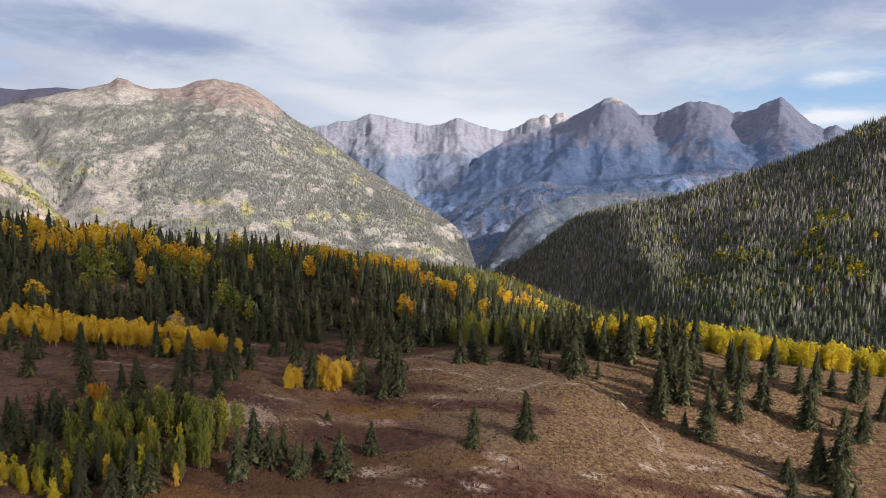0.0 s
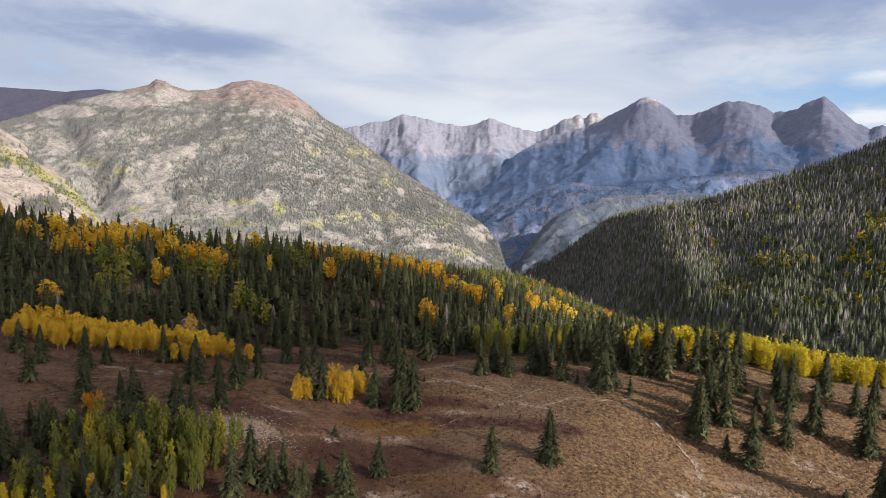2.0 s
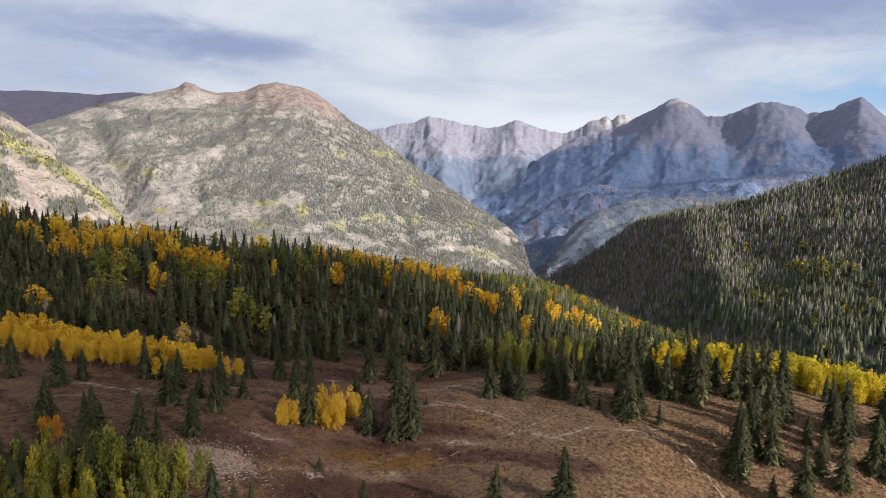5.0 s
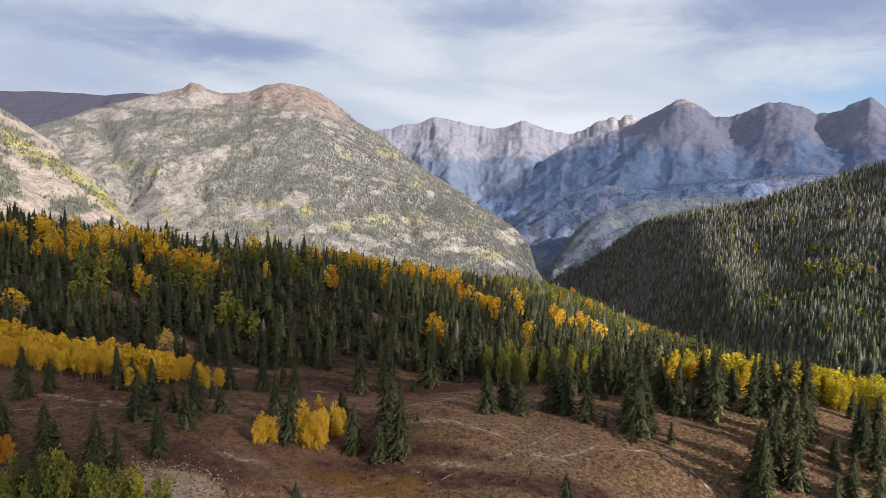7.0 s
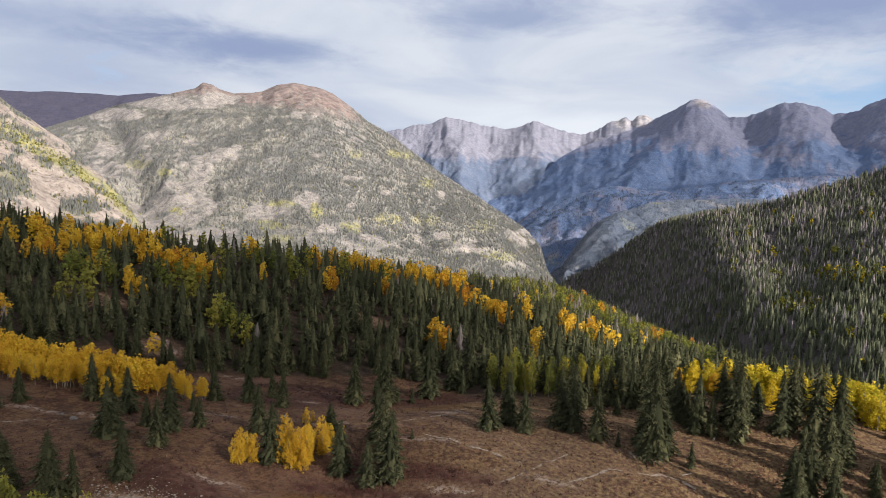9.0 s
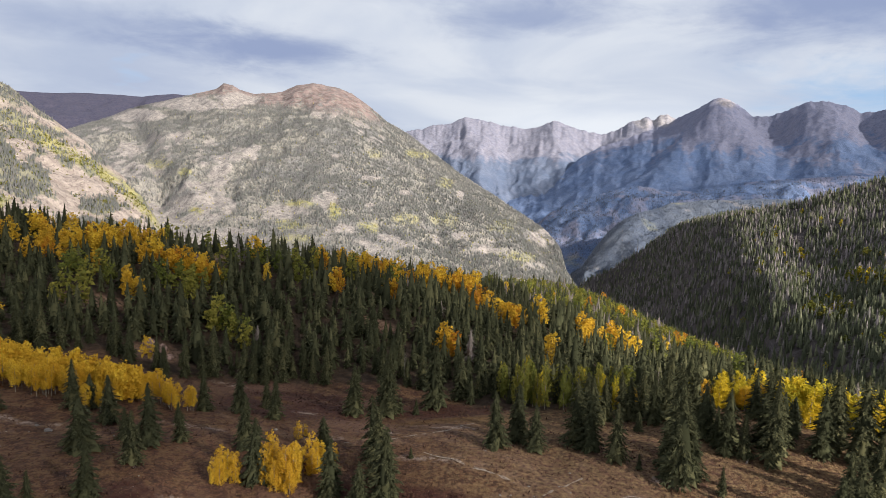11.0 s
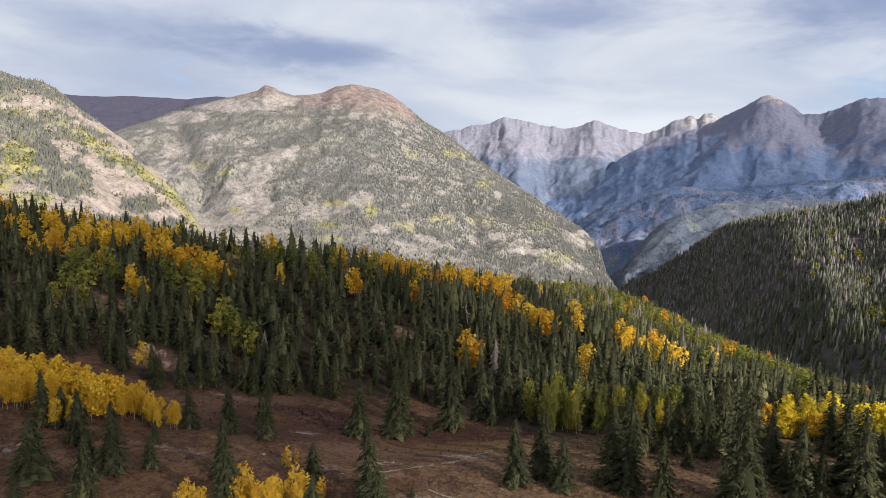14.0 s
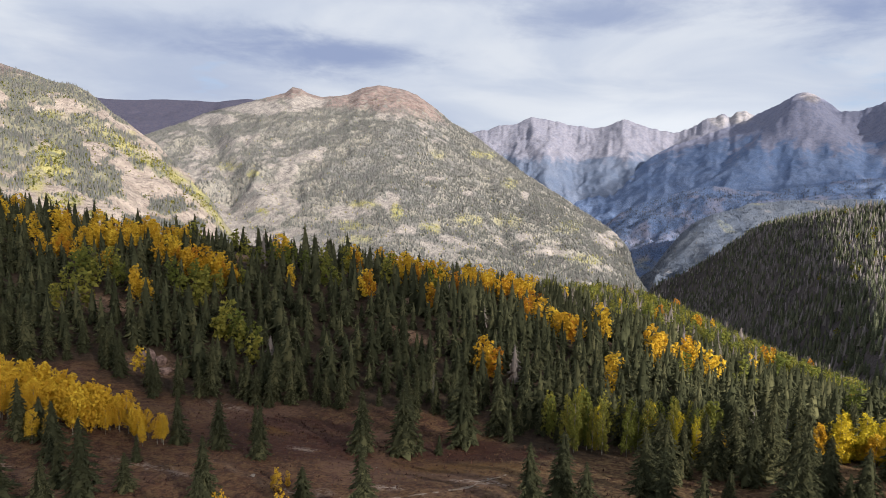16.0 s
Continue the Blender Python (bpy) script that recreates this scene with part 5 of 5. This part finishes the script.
EAST_GROVES = [(22, -6.3, 1.6, 0.7, 0.8), (26.5, -5.2, 1.2, 1.2, 0.6), (28, -3.0, 1.4, 0.7, 0.6), (18.5, -8.6, 1.6, 0.7, 0.5), (20.5, -6.5, 1.0, 0.6, 0.7), (29, -6.8, 2.0, 0.9, 0.5), (25, -9, 2, 0.8, 0.3)]
hill_aspens = [aspen_points(660 + i, 80, 0.075, 1.2, 0.2, 8) for i in range(3)]
for tone, words, many in ((LIME, "yellow green aspens among the spruces", 12000), (LEMON, "lemon yellow aspens among the spruces", 6000)):
    mountain_woods("east_hill_aspens", EAST_HILL, 12, 34, 0.03, 0.9, many, wood_marks, hill_aspens, 6.5, 1.2, tone, words, 0,
                   lambda k, az, x, y, z: 0.45 * spots(az, rise_of((0, 0, 100), x, y, z), EAST_GROVES, 261) + 0.006)
mountain_woods("ridge_woods", VALLEY_RIDGE, -6, 24, 0.2, 0.99, 8000, far_marks(160, 60), far_cones, 6.5, 1.2, HAZE_NEEDLES, "dark spruce woods on the far ridge", 0.05,
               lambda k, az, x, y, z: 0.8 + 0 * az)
mountain_woods("spur_woods", VALLEY_SPUR, -2, 24, 0.1, 0.98, 8000, far_marks(140, 60), far_cones, 6.0, 1.2, HAZE_NEEDLES, "dark spruce woods on the spur above the valley", 0.05,
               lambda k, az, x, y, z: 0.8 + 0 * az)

# ---- small growth and stones on the meadow ----
def tuft_points(seed):
    r = np.random.default_rng(seed)
    verts, faces = [], []
    for j in range(3):
        a = j * 2.1 + r.random()
        k = len(verts)
        verts += [(0.25 * math.cos(a + 0.9), 0.25 * math.sin(a + 0.9), 0), (0.25 * math.cos(a - 0.9), 0.25 * math.sin(a - 0.9), 0), (0.5 * math.cos(a), 0.5 * math.sin(a), 0.55 + 0.5 * r.random())]
        faces.append((k, k + 1, k + 2))
    return np.array(verts), np.array(faces)


az, rr = rng.uniform(-56, 36, 90000), 75 + 140 * rng.random(90000) ** 1.15
tx, ty = rr * np.sin(np.radians(az)), rr * np.cos(np.radians(az))
ok = (in_woods(tx, ty) < 3) & (fbm(tx, ty, 6, 3, 71) > -0.15) & (ground_marks(tx, ty)["bare"] < 0.3)
tx, ty = tx[ok][:26000], ty[ok][:26000]
size = rng.uniform(0.2, 0.5, len(tx))
woods("meadow_tufts", [tuft_points(700 + i) for i in range(4)], np.stack([tx, ty, ground_height(tx, ty) - 0.03], 1), size * 0.5, size * 1.3, TUFTS, "dry brown grass tufts and low heath", "grass")

az, rr = rng.uniform(-56, 36, 40000), rng.uniform(85, 205, 40000)
tx, ty = rr * np.sin(np.radians(az)), rr * np.cos(np.radians(az))
hollow_heath = np.maximum(blot(tx, ty, -54, 188, 14, 4), blot(tx, ty, -42, 185, 8, 5)) * (1 - blot(tx, ty, -55, 182, 5, 2))
share = np.maximum(ground_marks(tx, ty)["heath"] * smooth(-0.3, 0.3, fbm(tx, ty, 5, 3, 73)), 0.12 * (in_woods(tx, ty) < 0))
ok = np.maximum(share, 3 * hollow_heath) > rng.random(len(tx))
tx, ty = tx[ok][:10000], ty[ok][:10000]
size = rng.uniform(0.25, 0.65, len(tx))
woods("heath_shrubs", [tuft_points(710 + i) for i in range(4)], np.stack([tx, ty, ground_height(tx, ty) - 0.03], 1), size * 0.8, size * 1.2, SHRUB, "dark red brown heath shrubs on the meadow", "heath")


def stone_points(seed):
    r = np.random.default_rng(seed)
    verts = [np.array(v) * r.uniform(0.6, 1.15) * (1, 1, 0.6) for v in ((1, 0, 0), (0.3, 0.95, 0), (-0.8, 0.6, 0), (-0.8, -0.6, 0), (0.3, -0.95, 0), (0.1, 0, 0.9), (-0.1, 0.1, -0.7))]
    faces = [(j, (j + 1) % 5, 5) for j in range(5)] + [((j + 1) % 5, j, 6) for j in range(5)]
    return np.array(verts), np.array(faces)


sx_ = np.concatenate([rng.uniform(-110, 100, 50000), rng.normal(-46, 5, 2600), rng.uniform(-100, 95, 300)])
sy_ = np.concatenate([rng.uniform(85, 200, 50000), rng.normal(118, 3.2, 2600), rng.uniform(88, 175, 300)])
b_ = np.concatenate([0.4 * ground_marks(sx_[:50000], sy_[:50000])["bare"], np.ones(2600), np.ones(300)])
ok = b_ > rng.random(len(b_))
sx_, sy_ = sx_[ok], sy_[ok]
size = 0.06 + 0.26 * rng.random(len(sx_)) ** 4
woods("loose_stones", [stone_points(720 + i) for i in range(4)], np.stack([sx_, sy_, ground_height(sx_, sy_)], 1), size, size, STONE, "pale loose stones on bare ground", "stones")


# narrow bare trails and a low eroded bank: broken ribbons of pale earth lying on the meadow
EARTH = surface("pale_earth", lambda n, p: n.mix(n.step(n.noise(p, 2.2, 5, 0.7), 0.36, 0.64), (0.120, 0.082, 0.058), (0.300, 0.235, 0.180)), 0.95, lambda n, p: (n.noise(p, 5, 4, 0.6), 0.8, 0.08))
strip_v, strip_f = [], []
for k, way in enumerate(TRAILS[1:2] + TRAILS[-4:]):
    pts = np.array(way, float)
    run = np.concatenate([[0], np.cumsum(np.hypot(*np.diff(pts, axis=0).T))])
    s = np.arange(0, run[-1], 0.45)
    x, y = np.interp(s, run, pts[:, 0]), np.interp(s, run, pts[:, 1])
    x, y = x + 0.5 * fbm(s, s * 0 + 9 * k, 5, 4, 81), y + 0.5 * fbm(s, s * 0 + 9 * k, 5, 4, 83)
    dx, dy = np.gradient(x), np.gradient(y)
    long = np.hypot(dx, dy) + 1e-6
    wide = (0.20 + 0.28 * fbm(s, s * 0 + 5 * k, 1.1, 3, 85)).clip(0.02, 0.5)
    gone = fbm(s, s * 0 + 7 * k, 2.2, 3, 87) < -0.15
    b = len(strip_v)
    for q in range(len(s)):
        for side in (-1, 1):
            px, py = x[q] - side * wide[q] * dy[q] / long[q], y[q] + side * wide[q] * dx[q] / long[q]
            strip_v.append((px, py, 0))
        if q and not gone[q]:
            strip_f.append((b + 2 * q - 2, b + 2 * q - 1, b + 2 * q + 1, b + 2 * q))
strip_v = np.array(strip_v)
strip_v[:, 2] = ground_height(strip_v[:, 0], strip_v[:, 1]) + 0.10
tagged(new("trail", mesh_arrays("trail", strip_v, np.array(strip_f)[:, ::-1], EARTH)), "narrow pale dirt trails across the dry meadow", "trail", kind="structure")


def lump(name, place, size, seed, material, label, category):
    """A craggy rock set into the ground."""
    bm = bmesh.new()
    bmesh.ops.create_icosphere(bm, subdivisions=3, radius=1)
    for v in bm.verts:
        c = v.co
        k = 1 + 0.35 * float(fbm(np.array([c.x * 3 + seed]), np.array([c.y * 3 + 2 * c.z]), 1.3, 4, seed)[0])
        v.co = (round(c.x * k * 4) / 9 * size[0] + c.x * k * 0.55 * size[0], c.y * k * size[1], c.z * k * size[2])
    me = bpy.data.meshes.new(name)
    bm.to_mesh(me)
    bm.free()
    me.materials.append(material)
    ob = new(name, me)
    ob.location = (place[0], place[1], float(ground_height(np.array([place[0]]), np.array([place[1]]))[0]) + 0.15 * size[2])
    return tagged(ob, label, category)


for x, y, s in ((-100.1, 201.4, (1.9, 1.5, 1.9)), (-96.4, 201.2, (1.5, 1.4, 1.6)), (-93.0, 199.0, (1.6, 1.3, 0.9)), (-98.0, 198.0, (1.3, 1.0, 0.7))):
    lump("rock_outcrop", (x, y), s, int(-x), PINK_STONE, "pinkish bare rock outcrop at the edge of the spruce forest", "rock")
for x, y, s in ((-77.7, 145.3, (0.75, 0.5, 0.4)), (-81.0, 146.4, (0.4, 0.3, 0.25)), (-44, 160, (0.35, 0.3, 0.25))):
    lump("boulder", (x, y), s, int(-x), STONE, "pale grey boulder lying on the dry meadow", "boulder")

log_v, log_f = stem_points(1.0, 0.045, 0.025, 7, 3, 41)
for x, y, turn, size in ((34.8, 162.6, 1.18, 3.4), (27.5, 150.5, 0.5, 2.2), (-20.5, 112.0, 1.9, 2.4), (58.5, 131.0, 0.9, 2.6)):
    log = new("fallen_log", mesh_arrays("fallen_log", log_v, log_f, PALE_WOOD))
    log.matrix_basis = Matrix.LocRotScale((x, y, float(ground_height(np.array([x]), np.array([y]))[0]) + 0.10 * size / 2.4), Euler((0, 1.53, turn)), (size, size, size))
    tagged(log, "weathered grey fallen log lying on the meadow", "log")

snag_v, snag_f = stem_points(1.0, 0.014, 0.002, 5, 16, 43)
for x, y, h in ((25.0, 195.5, 9.0), (30.2, 196.5, 7.5), (-33.0, 207.5, 8.0), (66.0, 203.0, 8.0)):
    snag = new("dead_tree", mesh_arrays("dead_tree", snag_v, snag_f, PALE_WOOD))
    snag.matrix_basis = Matrix.LocRotScale((x, y, float(ground_height(np.array([x]), np.array([y]))[0]) - 0.1), Euler((0.03, 0.02, x)), (h, h, h))
    tagged(snag, "bare grey dead tree with short broken limbs", "dead tree")

# ---- unseen clouds added out of view, up the sun, to shade the hill and the slopes ----
def shade_cloud_white(clear):
    return surface("shade_cloud_white", lambda n, p: n.mix(n.noise(p, 0.01, 4), (0.78, 0.79, 0.82), (0.86, 0.86, 0.86)), 1.0, spec=0.0, clear=clear)


# partly clear, so each added cloud dims the sun by a set share
THICK_CLOUD, THIN_CLOUD = shade_cloud_white(0.60), shade_cloud_white(0.71)


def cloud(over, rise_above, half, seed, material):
    """A lumpy flat-bottomed cloud, added out of view so that its shade falls on a spot along the sun's way."""
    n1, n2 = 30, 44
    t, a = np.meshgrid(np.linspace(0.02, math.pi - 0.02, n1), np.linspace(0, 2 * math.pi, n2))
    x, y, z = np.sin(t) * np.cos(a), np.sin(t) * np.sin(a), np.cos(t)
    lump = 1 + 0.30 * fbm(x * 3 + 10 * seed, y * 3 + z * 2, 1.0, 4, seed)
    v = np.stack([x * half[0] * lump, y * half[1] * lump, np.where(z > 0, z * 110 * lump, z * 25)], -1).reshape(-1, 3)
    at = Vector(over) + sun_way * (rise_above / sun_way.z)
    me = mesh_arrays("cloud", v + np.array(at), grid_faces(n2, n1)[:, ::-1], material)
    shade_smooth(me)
    tagged(new("cloud", me), "unseen white cloud added out of view to shade the hill and mountains", "cloud", kind="structure")


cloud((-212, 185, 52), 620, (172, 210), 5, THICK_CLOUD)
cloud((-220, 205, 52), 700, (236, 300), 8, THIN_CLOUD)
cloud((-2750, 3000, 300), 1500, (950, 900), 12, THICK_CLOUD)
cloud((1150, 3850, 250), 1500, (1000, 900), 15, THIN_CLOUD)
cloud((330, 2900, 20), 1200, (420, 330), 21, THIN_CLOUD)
